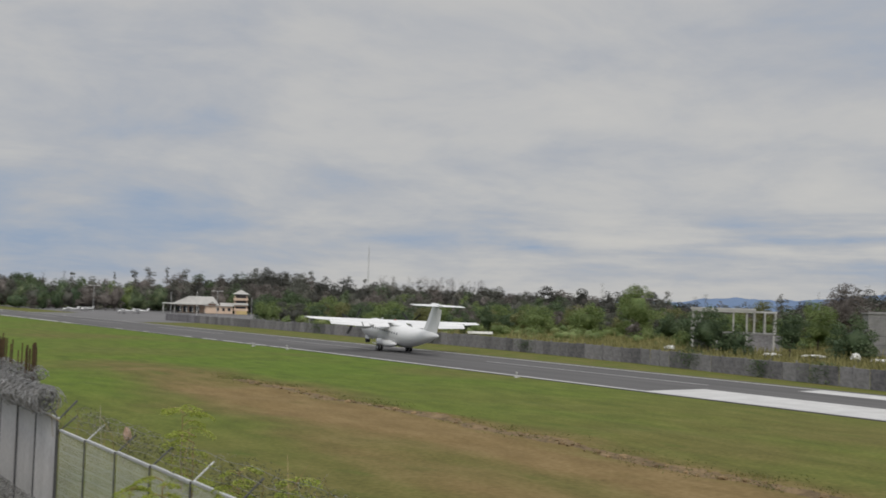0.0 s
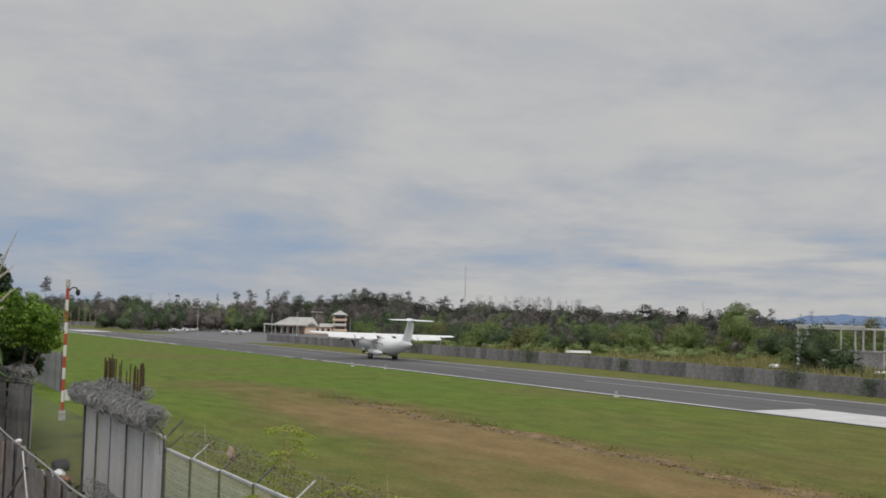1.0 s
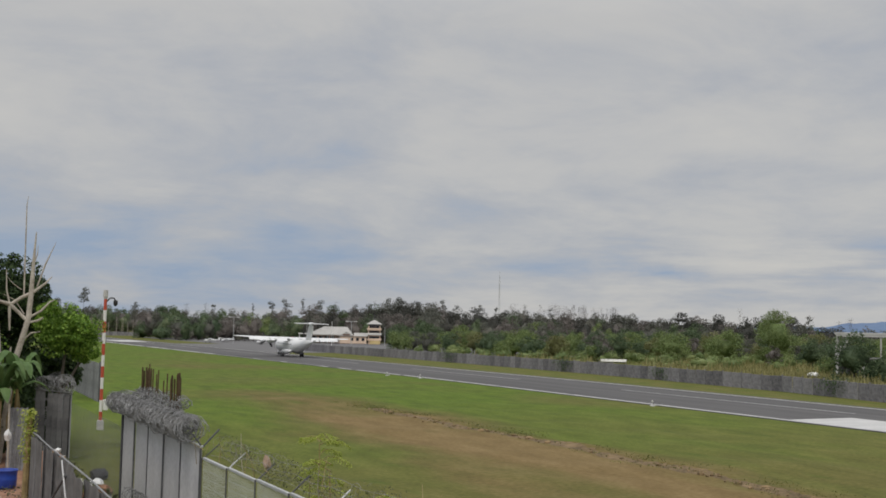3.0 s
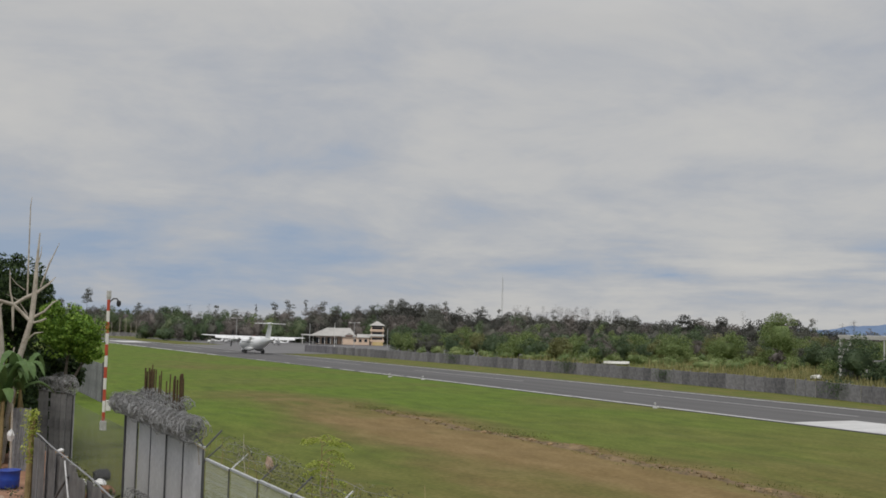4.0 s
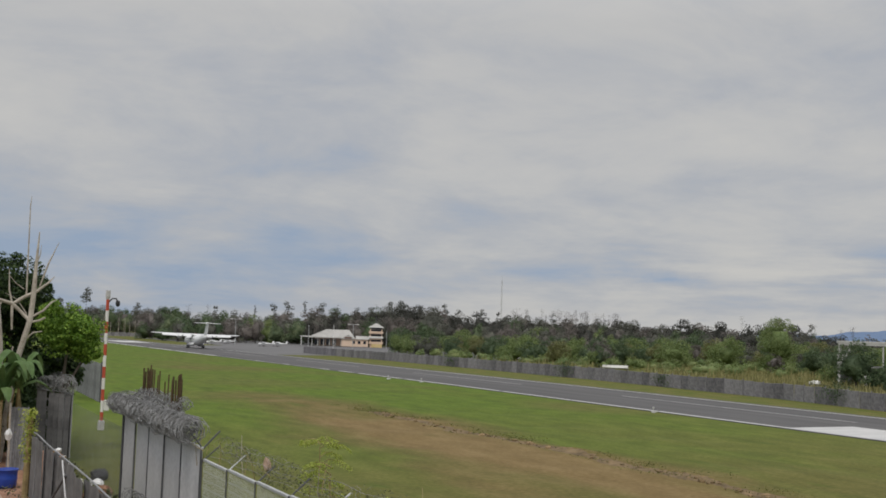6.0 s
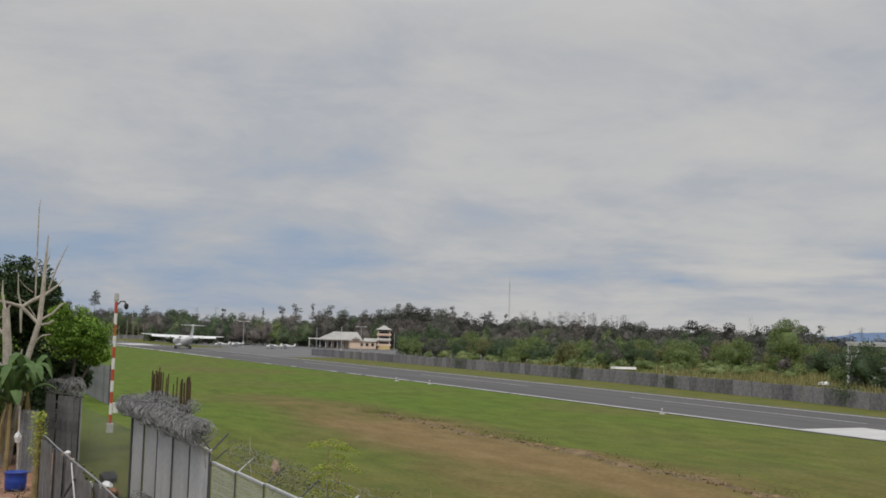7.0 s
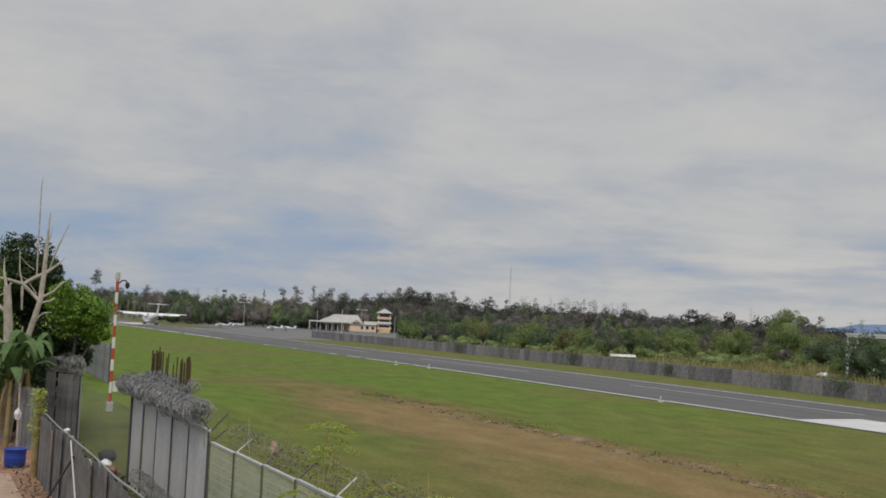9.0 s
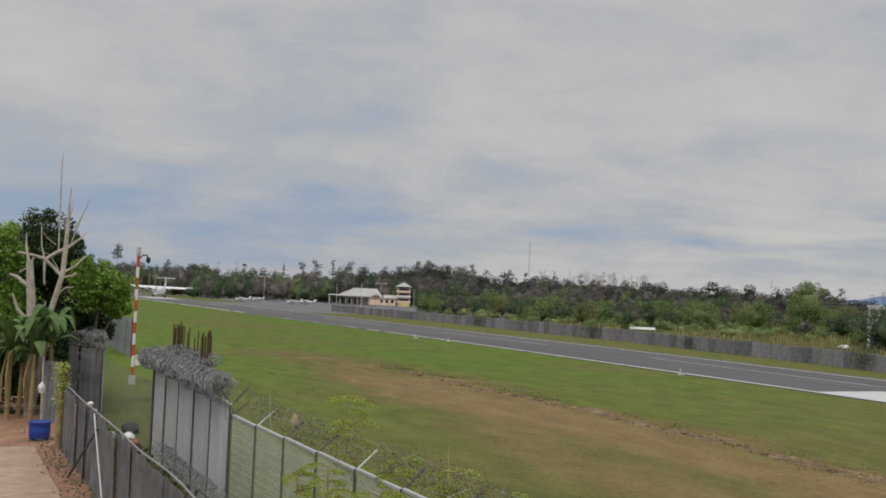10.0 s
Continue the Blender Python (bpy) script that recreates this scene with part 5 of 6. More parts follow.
def build_tall_fence():
    """Five grey sheets between dark posts, a rail and razor coils on top."""
    t = thing("sheet_fence", "tall grey sheet-metal fence with razor wire on top", "fence", (7.15, 0, 0))
    me = sheet_mesh("sheet", 1.97, 2.96, M_SHEET, folds=2, depth=0.012)
    for k in range(5):
        piece("sheet", me, t, pose(0, 28.0 + 2.04 * k, 0.0, 0, 0, random.Random(k).uniform(-1.5, 1.5)))
    for k in range(6):
        part("post", box(-0.04, 26.98 + 2.04 * k, 1.5, 0.05, 0.035, 3.02, 0.006), M_POST, t, "dark steel post")
        part("arm", tube([(0, 26.98 + 2.04 * k, 2.98), (0.42, 26.98 + 2.04 * k, 3.42)], 0.025, 6), M_POST, t)
        part("arm", tube([(0, 26.98 + 2.04 * k, 2.98), (-0.25, 26.98 + 2.04 * k, 3.32)], 0.022, 6), M_POST, t)
    part("rail", box(-0.02, 32.1, 3.0, 0.08, 10.3, 0.06, 0.01), M_STEEL, t, "pale top rail")
    part("end_post", tube([(0, 37.28, -0.1), (0, 37.28, 3.1)], 0.06, 8), M_POST, t)
    rz = thing("razor_wire", "dense grey razor wire coils on the fence top", "razor wire", (7.15, 0, 0))
    for k in range(5):
        dx, dz = (-0.20, -0.12, -0.26, -0.06, -0.18)[k], (0.0, 0.06, -0.05, 0.02, 0.12)[k]
        way = [(dx + 0.12 * noise.noise(Vector((y * 0.9, k, 0))), y, 3.34 + 0.004 * (y - 27) + dz + 0.16 * noise.noise(Vector((y * 0.8, k, 4)))) for y in np.linspace(27.45, 38.4, 18)]
        coil(rz, way, (0.24, 0.22, 0.18, 0.23, 0.15)[k], 0.09 + 0.025 * k, wire=0.009, seed=1 + k, sag=0.12 + 0.03 * k, taper=0.28)
    coil(rz, [(-0.2, 38.2, 3.40), (0.4, 38.6, 3.42), (1.1, 38.9, 3.40)], 0.24, 0.09, seed=14, sag=0.12)
    coil(rz, [(-0.3, 34.5, 0.75), (-0.3, 31, 0.7), (-0.3, 26.5, 0.72)], 0.2, 0.17, wire=0.009, seed=15, sag=0.15)
    bag = thing("plastic_scrap", "white plastic scrap caught in razor wire", "litter", (6.85, 31.6, 3.52))
    bm = bmesh.new()
    bmesh.ops.create_icosphere(bm, subdivisions=2, radius=0.07)
    for v in bm.verts:
        v.co *= 1 + 0.5 * noise.noise(v.co * 9)
        v.co.y *= 1.6
    part("scrap", bm, M_TRASH, bag)


build_tall_fence()


def build_columns():
    """Unfinished concrete posts behind the fence, their reinforcing bars left standing."""
    for cx, cy, w, rods, hi in ((8.2, 38.7, 0.35, 8, 4.50), (8.0, 33.5, 0.5, 10, 4.50)):
        t = thing("unfinished_column", "unfinished concrete column with rusty reinforcing bars", "column", (cx, cy, 0), group="unfinished columns")
        part("shaft", box(0, 0, 1.65, 0.40, w, 3.4, 0.02), M_WALLCONC, t)
        rng = random.Random(int(cy))
        for k in range(rods):
            x, y = rng.uniform(-0.16, 0.16), (k / (rods - 1) - 0.5) * w
            part("rebar", tube([(x, y, 3.25), (x + rng.uniform(-0.02, 0.02), y + rng.uniform(-0.03, 0.03), hi + rng.uniform(-0.16, 0.05))], 0.03, 6), M_RUST, t, "rusty steel bar")
    t = thing("unfinished_wall", "low unfinished concrete wall with single rusty bars", "wall", (8.0, 36.0, 0))
    part("wall", box(0, 0, 1.62, 0.3, 4.7, 3.34, 0.02), M_WALLCONC, t)
    rz = thing("razor_wire", "crushed grey razor wire along the unfinished wall", "razor wire", (8.0, 36.0, 0))
    for k in range(3):
        coil(rz, [(-0.2 + 0.15 * k, y, 3.45 + 0.1 * k + 0.16 * noise.noise(Vector((y * 1.3, k, 7)))) for y in np.linspace(-3.4, 3.2, 12)], 0.16, 0.16, wire=0.011, seed=30 + k, sag=0.2)
    for k, y in enumerate((-1.7, -1.2, -0.7, 0.1, 0.35, 0.9, 1.5, 1.9)):
        part("rebar", tube([(0, y, 3.3), (0.02, y + 0.04, (4.3, 4.45, 4.2, 4.5, 4.35, 4.5, 4.65, 4.3)[k])], 0.022, 6), M_RUST, t, "rusty steel bar")


build_columns()


def mesh_screen(width, height, pitch, wire, diagonal):
    """Wires of a fence mesh in the local y-z plane."""
    qs = []
    if diagonal:
        n = int((width + height) / pitch)
        for s in (1, -1):
            for k in range(n + 1):
                c = -height + k * pitch
                y0, y1 = c, c + height
                z0, z1 = 0.0, height
                if y0 < 0:
                    z0, y0 = -y0, 0.0
                if y1 > width:
                    z1, y1 = height - (y1 - width), width
                if z1 <= z0:
                    continue
                a, b = (y0, z0), (y1, z1)
                if s < 0:
                    a, b = (width - y0, z0), (width - y1, z1)
                d = wire * 0.7071
                qs.append([(0.002 * s, a[0] - d * s, a[1] + d), (0.002 * s, a[0] + d * s, a[1] - d), (0.002 * s, b[0] + d * s, b[1] - d), (0.002 * s, b[0] - d * s, b[1] + d)])
    else:
        for k in range(int(width / pitch)):
            y = (k + 0.5) * pitch
            qs.append([(0, y - wire, 0), (0, y + wire, 0), (0, y + wire, height), (0, y - wire, height)])
        for k in range(int(height / 0.2)):
            qs.append([(0.004, 0, k * 0.2), (0.004, width, k * 0.2), (0.004, width, k * 0.2 + 0.012), (0.004, 0, k * 0.2 + 0.012)])
    return quads_mesh("mesh_screen", np.array(qs))


def fence_x(y):
    return 7.15 + (27.0 - y) * 0.03


def build_mesh_fence():
    """Close steel mesh in a rail frame, with arms and barbed wire, climbing plants on it."""
    t = thing("mesh_fence", "grey close-mesh steel fence with angled arms", "fence")
    me = mesh_screen(1.99, 2.62, 0.024, 0.0048, False)
    me.materials.append(M_MESH)
    ang = math.degrees(math.atan(0.03))
    ys = [26.9 - 2.03 * k for k in range(12)]
    for k, y in enumerate(ys):
        x = fence_x(y)
        if k < len(ys) - 1:
            piece("mesh_panel", me, t, pose(fence_x(y - 2.01), y - 2.01, 0.04, 0, 0, ang))
        part("post", box(x - 0.03, y, 1.36, 0.035, 0.024, 2.74, 0.005), M_POST, t, "dark steel post")
        part("arm", tube([(x, y, 2.70), (x + 0.42, y + 0.02, 3.06)], 0.020, 6), M_STEEL if k % 3 == 1 else M_POST, t)
        part("rail", box((x + fence_x(y - 2.03)) / 2, y - 1.015, 2.71, 0.07, 2.03, 0.07, 0.01), M_STEEL, t, "pale top rail")
    for k in range(3):
        f = 0.3 + 0.33 * k
        part("barbed_wire", tube([(fence_x(y) + 0.5 * f, y, 2.7 + 0.46 * f + 0.03 * math.sin(y * 3)) for y in np.linspace(26.8, 6, 43)], 0.0045, 4), M_WIRE, t)
    rz = thing("razor_wire", "loose grey razor wire coil along the fence arms", "razor wire")
    coil(rz, [(fence_x(27) + 0.5, 27.2, 3.05), (fence_x(22) + 0.55, 22, 2.98), (fence_x(8) + 0.6, 8, 2.95)], 0.2, 0.75, wire=0.004, seed=6, sag=0.12, barbs=False)
    rng = np.random.default_rng(21)
    cl = thing("climbing_plant", "straggly grey-green climber on barbed wire", "plant")
    pts = []
    for k in range(95):
        y = rng.uniform(9, 26.8)
        pts.append(clump_points(rng, (fence_x(y) + rng.uniform(0.1, 0.8), y, rng.uniform(2.6, 3.15)), (0.32, 0.5, 0.24), 80))
    p = np.concatenate(pts)
    mesh_part("leaves", leaves_mesh("leaves", p, rng.uniform(0.025, 0.065, len(p)), rng, slim=0.35), L_WEED, cl)
    for k in range(30):
        y = float(rng.uniform(9, 27.5))
        x = fence_x(y) + float(rng.uniform(0.0, 0.6))
        part("stem", tube([(x, y, 2.5), (x + float(rng.normal(0, 0.1)), y + float(rng.normal(0, 0.3)), 2.95), (x + float(rng.normal(0, 0.25)), y + float(rng.normal(0, 0.5)), float(rng.uniform(3.0, 3.5)))], [0.010, 0.008, 0.004], 4), M_BARK if k % 4 == 0 else M_STEM, cl, "dry thin stem")


build_mesh_fence()


def young_tree(x, y, h, spread, seed, n_fronds=13):
    """A sapling with feathery compound leaves."""
    rng = np.random.default_rng(seed)
    t = thing("sapling", "feathery yellow-green sapling growing at the fence", "tree", (x, y, 0), group="saplings at the fence")
    part("trunk", tube([(0, 0, -0.1), (0.05, 0.02, h * 0.5), (0.02, 0.05, h * 0.95)], [0.035, 0.025, 0.01], 6), M_STEM, t)
    pts = []
    for k in range(n_fronds):
        a = rng.uniform(0, 6.28)
        z = h * rng.uniform(0.62, 1.0)
        ln = 0.66 * spread * rng.uniform(0.6, 1.1)
        arc = [np.array((0.03, 0.03, z)), np.array((ln * 0.5 * math.cos(a), ln * 0.5 * math.sin(a), z + 0.38 * ln)), np.array((ln * math.cos(a), ln * math.sin(a), z - 0.10 * ln))]
        at = lambda f: (1 - f) ** 2 * arc[0] + 2 * f * (1 - f) * arc[1] + f * f * arc[2]
        part("frond_stem", tube([at(f) for f in (0, 0.3, 0.6, 1)], [0.011, 0.008, 0.006, 0.003], 4), M_STEM, t)
        # side sprays in pairs along the frond, each with its row of leaflets
        for f in np.linspace(0.3, 1, 9):
            side = np.array((-math.sin(a), math.cos(a), -0.25))
            reach = 0.22 * spread * math.sin(math.pi * min(0.95, 0.2 + 0.75 * f)) + 0.03
            for sgn in (-1, 1):
                for g in np.linspace(0.15, 1, 7):
                    q = at(f) + (side * np.array((sgn, sgn, 1)) + 0.35 * np.array((math.cos(a), math.sin(a), -0.3))) * reach * g
                    pts.append(q + rng.normal(0, 0.014, (2, 3)))
    p = np.concatenate(pts)
    mesh_part("leaves", leaves_mesh("leaves", p, rng.uniform(0.03, 0.055, len(p)), rng, flat=0.5), L_YOUNG, t)


for sx, sy, sh, sp, ss in ((8.5, 22.3, 3.7, 1.0, 1), (8.1, 20.6, 3.3, 0.8, 9), (7.7, 17.4, 3.3, 0.8, 2), (8.2, 16.2, 3.2, 0.8, 3), (6.7, 18.4, 2.9, 0.8, 4), (6.9, 16.4, 2.75, 0.8, 5), (8.4, 14.8, 3.0, 0.8, 6), (6.8, 20.4, 2.4, 0.7, 7), (7.0, 14.4, 2.6, 0.8, 8)):
    young_tree(sx, sy, sh, sp, ss)


def build_pole():
    """Red and white banded pole with a camera arm."""
    t = thing("camera_pole", "red and white banded steel pole with dome camera", "pole", (10.75, 62.6, 0))
    n = 11
    for k in range(n):
        z0, z1 = 0.35 + 6.95 * k / n, 0.35 + 6.95 * (k + 1) / n
        part("band", tube([(0, 0, z0), (0, 0, z1)], 0.09, 12), M_BAND if k % 2 else M_RED, t, "white band" if k % 2 else "red band")
    part("top", tube([(0, 0, 7.3), (0, 0, 7.45), (0, 0, 7.8)], [0.09, 0.14, 0.13], 10), M_CONC, t, "grey top box")
    part("base", box(0, 0, 0.2, 0.34, 0.34, 0.6, 0.04), M_CONC, t, "pale concrete base")
    part("arm", tube([(0.05, 0, 7.15), (0.25, -0.02, 7.36), (0.45, -0.04, 7.36), (0.55, -0.05, 7.2)], 0.045, 8), M_POST, t)
    part("dome_camera", tube([(0.55, -0.05, 7.24), (0.55, -0.05, 7.1), (0.55, -0.05, 6.98), (0.55, -0.05, 6.9)], [0.10, 0.13, 0.11, 0.04], 12), M_DARK, t, "black dome camera")
    part("cabinet", box(0.22, -0.1, 1.35, 0.26, 0.22, 0.6, 0.03), M_BAND, t, "white equipment box")


build_pole()


def build_old_fences():
    t = thing("board_fence", "weathered dark grey sheet fence section", "fence", (7.1, 0, 0), group="old fence sections")
    me = sheet_mesh("sheet", 1.6, 2.85, M_SHEETDARK, folds=6, depth=0.025, ragged=0.03, seed=3)
    for k in range(6):
        piece("sheet", me, t, pose(0, 49.5 + 1.62 * k, 0, 0, 0, random.Random(k).uniform(-2, 2)))
    part("post", tube([(0, 48.6, -0.1), (0, 48.6, 3.15)], 0.035, 8), M_SHEETDARK, t)
    part("rail", tube([(-0.05, 48.6, 2.9), (-0.05, 58.4, 2.82)], 0.03, 6), M_STEEL, t)
    rz = thing("razor_wire", "tangled grey razor wire on an old fence", "razor wire", (7.1, 0, 0))
    coil(rz, [(-0.1, 48.9, 3.2), (-0.1, 52, 3.35), (-0.1, 55.5, 3.25)], 0.34, 0.22, wire=0.012, seed=9)
    t = thing("board_fence", "weathered grey sheet fence beyond the banded pole", "fence", (14.1, 0, 0), group="old fence sections")
    for k in range(9):
        piece("sheet", me, t, pose(0.04 * k, 84 + 1.62 * k, 0, 0, random.Random(k + 9).uniform(-1.5, 1.5), random.Random(k).uniform(-2, 4)))
    part("post", tube([(0, 83.1, -0.1), (0, 83.1, 3.0)], 0.07, 8), M_POST, t)
    # dark boards that turn across to the path
    t = thing("board_fence", "dark weathered upright boards across the corner", "fence", (5.6, 48.55, 0), group="old fence sections")
    rb = random.Random(5)
    for k in range(6):
        bm = box(0, 0, 1.55, 0.215, 0.03, 3.1, 0.008)
        for v in bm.verts:
            v.co.x += 0.012 * math.sin(v.co.z * 2 + k)
        board = part("board", bm, M_OLDSHEET, t)
        board.matrix_basis = pose(0.12 + 0.235 * k, rb.uniform(-0.02, 0.02), rb.uniform(-0.12, 0.02) - 0.02 * k, 0, rb.uniform(-0.8, 0.8), rb.uniform(-5, 5))
    part("rail", box(0.7, 0.04, 2.7, 1.45, 0.05, 0.09, 0.01), M_OLDSHEET, t)
    part("top_rail", tube([(0.0, -0.04, 3.14), (0.7, -0.05, 3.06), (1.5, -0.04, 2.94)], 0.025, 6), M_SHEETDARK, t, "bent grey pipe along the top")
    rz = thing("razor_wire", "tangled grey razor wire over the dark boards", "razor wire", (5.6, 48.5, 0))
    for k in range(3):
        coil(rz, [(0.1 + 0.1 * k, 0, 3.4), (0.6, 0.1, 3.5 - 0.06 * k), (1.3, 0.0, 3.2 + 0.05 * k)], 0.2 + 0.03 * k, 0.11, wire=0.010, seed=50 + k, sag=0.2)
    mound = thing("earth_mound", "brown earth mound with rubble behind the sheets", "mound", (5.75, 44.4, 0))
    bm = bmesh.new()
    bmesh.ops.create_icosphere(bm, subdivisions=4, radius=1)
    for v in bm.verts:
        v.co *= 1 + 0.22 * noise.noise(v.co * 2.5) + 0.10 * noise.noise(v.co * 8)
        v.co = Vector((v.co.x * 0.85, v.co.y * 1.8, v.co.z * 0.95))
    part("earth", bm, M_EARTH, mound, smooth=True)
    for k in range(16):
        a, f = rb.uniform(0, 6.28), rb.uniform(0.2, 0.9)
        st = part("stone", box(0, 0, 0, rb.uniform(0.1, 0.28), rb.uniform(0.1, 0.3), rb.uniform(0.08, 0.16), 0.03), M_CLOD if k % 3 else M_CONC, mound)
        st.matrix_basis = pose(0.8 * f * math.cos(a), 1.7 * f * math.sin(a), 0.93 * math.sqrt(1 - f * f) + 0.02, rb.uniform(-30, 30), rb.uniform(-30, 30), rb.uniform(0, 180))
    # chain-link gate in the gap
    g = thing("mesh_gate", "tall grey chain-link gate panel", "gate", (7.12, 37.5, 0))
    me2 = mesh_screen(10.8, 2.55, 0.075, 0.0045, True)
    mesh_part("chain_link", me2, M_SHEETDARK, g)
    part("rail", tube([(0, 0, 0.05), (0, 10.8, 0.05)], 0.02, 6), M_POST, g)
    # low sheet fence along the path
    lf = thing("low_sheet_fence", "dark sagging sheet fence along the path", "fence", (4.5, 0, 0))
    rng = random.Random(14)
    for k in range(12):
        y = 16.9 + 1.98 * k
        ms = sheet_mesh("sheet", 2.14, 2.2 + rng.uniform(-0.05, 0.05), M_OLDSHEET, folds=2, depth=0.02 + rng.uniform(0, 0.02), ragged=0.02, seed=k)
        piece("sheet", ms, lf, pose(0.04 * math.sin(k * 1.7), y, -0.03, 0, rng.uniform(-1.2, 0.8), rng.uniform(-0.5, 0.5)))
    part("rail", tube([(0.02 + 0.05 * math.sin(y), y, 2.24 + 0.05 * math.sin(y * 0.9)) for y in np.linspace(16, 39.7, 22)], 0.024, 7), M_SHEETDARK, lf, "bent grey top rail")
    part("strut", tube([(-0.06, 31.6, 2.2), (-0.28, 27.4, 0.0)], 0.022, 7), M_SHEET, lf, "leaning grey pipe")
    part("strut", tube([(-0.06, 30.8, 1.9), (-0.4, 34.0, 0.0)], 0.035, 7), M_POST, lf, "leaning dark pipe")
    for y in (33.5, 35.6, 37.6):
        part("rib", tube([(-0.06, y, 0), (-0.05, y, 2.2)], 0.018, 6), M_SHEETDARK, lf)
    # a grey sheet standing at the path's end
    s = thing("standing_sheet", "upright grey metal sheet at the path's end", "sheet metal", (4.75, 46.6, 0))
    piece("sheet", sheet_mesh("sheet", 0.75, 2.5, M_SHEETDARK, folds=4, depth=0.03, ragged=0.05), s, pose(0, 0, 0, 0, 4, 62))
    part("stake", tube([(-0.3, -0.3, 0), (-0.35, -0.3, 2.7)], 0.04, 6), M_BARK, s)


build_old_fences()


def build_overgrown_post():
    rng = np.random.default_rng(31)
    t = thing("overgrown_post", "wooden post overgrown with yellow-green creeper", "post", (4.4, 39.6, 0))
    part("post", tube([(0, 0, -0.1), (0.02, 0, 1.2), (0.05, 0, 2.75)], [0.12, 0.11, 0.09], 8), M_STEM, t)
    p = np.stack([rng.normal(0.03, 0.13, 700), rng.normal(0, 0.13, 700), rng.uniform(1.2, 3.0, 700)], 1)
    mesh_part("creeper", leaves_mesh("creeper", p, rng.uniform(0.06, 0.14, 700), rng), L_YOUNG, t, "yellow-green creeper leaves")


build_overgrown_post()


def build_barrel_and_litter():
    t = thing("tub", "blue plastic tub standing on the path", "tub", (3.98, 41.8, 0.03))
    bm = bmesh.new()
    n = 24
    prof = [(0.02, 0.02), (0.34, 0.02), (0.36, 0.06), (0.38, 0.3), (0.385, 0.34), (0.37, 0.38), (0.39, 0.6), (0.41, 0.62), (0.41, 0.65), (0.375, 0.65), (0.35, 0.3), (0.33, 0.08), (0.02, 0.08)]
    add_loft(bm, [[(r * math.cos(2 * math.pi * k / n), r * math.sin(2 * math.pi * k / n), z) for k in range(n)] for r, z in prof])
    part("shell", bm, M_BLUE, t, smooth=True)
    part("rim", tube([(0.4 * math.cos(a), 0.4 * math.sin(a), 0.64) for a in np.linspace(0, 2 * math.pi, 25)], 0.018, 6), M_BLUE, t)
    rng = random.Random(6)
    for k, (x, y, z, s, mt, lab) in enumerate(((7.0, 41.1, 0.14, 0.28, M_TRASH, "crumpled white plastic bag on the grass"), (6.6, 41.9, 0.10, 0.16, M_TRASH, "crumpled white plastic bag on the grass"), (7.45, 43.2, 0.16, 0.36, M_DARK, "black plastic refuse sack on the grass"),
                                                (6.1, 44.6, 0.98, 0.14, M_TRASH, "crumpled white plastic bag by the fence"), (4.35, 45.9, 1.5, 0.13, M_TRASH, "white plastic bag hanging on a stake"), (6.3, 38.6, 0.1, 0.25, M_EARTH, "brown cardboard scrap on the ground"),
                                                (6.95, 39.4, 0.12, 0.30, M_EARTH, "brown cardboard scrap on the ground"), (4.7, 41.0, 0.1, 0.16, M_TRASH, "crumpled white plastic scrap beside the tub"), (7.75, 23.6, 2.98, 0.09, M_PATH, "pale paper scrap caught on barbed wire"))):
        b = thing("litter", lab, "litter", (x, y, z))
        bm = bmesh.new()
        bmesh.ops.create_icosphere(bm, subdivisions=2, radius=s)
        for v in bm.verts:
            v.co *= 1 + 0.6 * noise.noise(v.co * (2.2 / s) + Vector((k * 5, 0, 0)))
            v.co.z *= 0.7 if z < 1 else 1.7
        part("scrap", bm, mt, b)
    rg = np.random.default_rng(4)
    p = np.stack([rg.uniform(5.7, 7.0, 1600), rg.uniform(26, 49, 1600), rg.uniform(0, 0.3, 1600)], 1)
    ob = mesh_part("ditch_weeds", leaves_mesh("ditch_weeds", p, rg.uniform(0.08, 0.25, 1600), rg), L_WEED)
    tagged(ob, "grey-green weeds and dry litter between the fences", "weeds", kind="stuff")


build_barrel_and_litter()


def near_tree(name_label, at, crowns, trunk, leaf_material, seed, leaf=0.2):
    rng = np.random.default_rng(seed)
    t = thing("tree", name_label, "tree", at)
    bm = bmesh.new()
    for pts, radii in trunk:
        add_tube(bm, pts, radii, 8)
    part("trunk", bm, M_TRUNK, t)
    p = np.concatenate([crown_points(rng, c, r, clumps, per) for c, r, clumps, per in crowns])
    mesh_part("crown", leaves_mesh("crown", p, rng.uniform(0.6, 1.35, len(p)) * leaf, rng, slim=0.55), leaf_material, t)


near_tree("dark dense broadleaf tree behind the old fence", (4.9, 54, 0), [((0.1, 0, 7.0), (1.75, 1.8, 2.35), 52, 230), ((-0.2, 0, 4.2), (2.2, 1.6, 2.2), 30, 150), ((1.2, 0.5, 6.6), (1.1, 1.2, 1.4), 18, 150)],
          [([(0, 0, -0.2), (0.1, 0, 3), (0, 0, 7.5)], [0.22, 0.18, 0.06]), ([(0.05, 0, 3), (0.9, 0.3, 5), (1.4, 0.4, 6.6)], [0.12, 0.08, 0.03]), ([(0.05, 0, 3.6), (-0.9, 0, 5.4), (-1.3, 0, 7)], [0.12, 0.08, 0.03])], L_TREE, 41, 0.18)
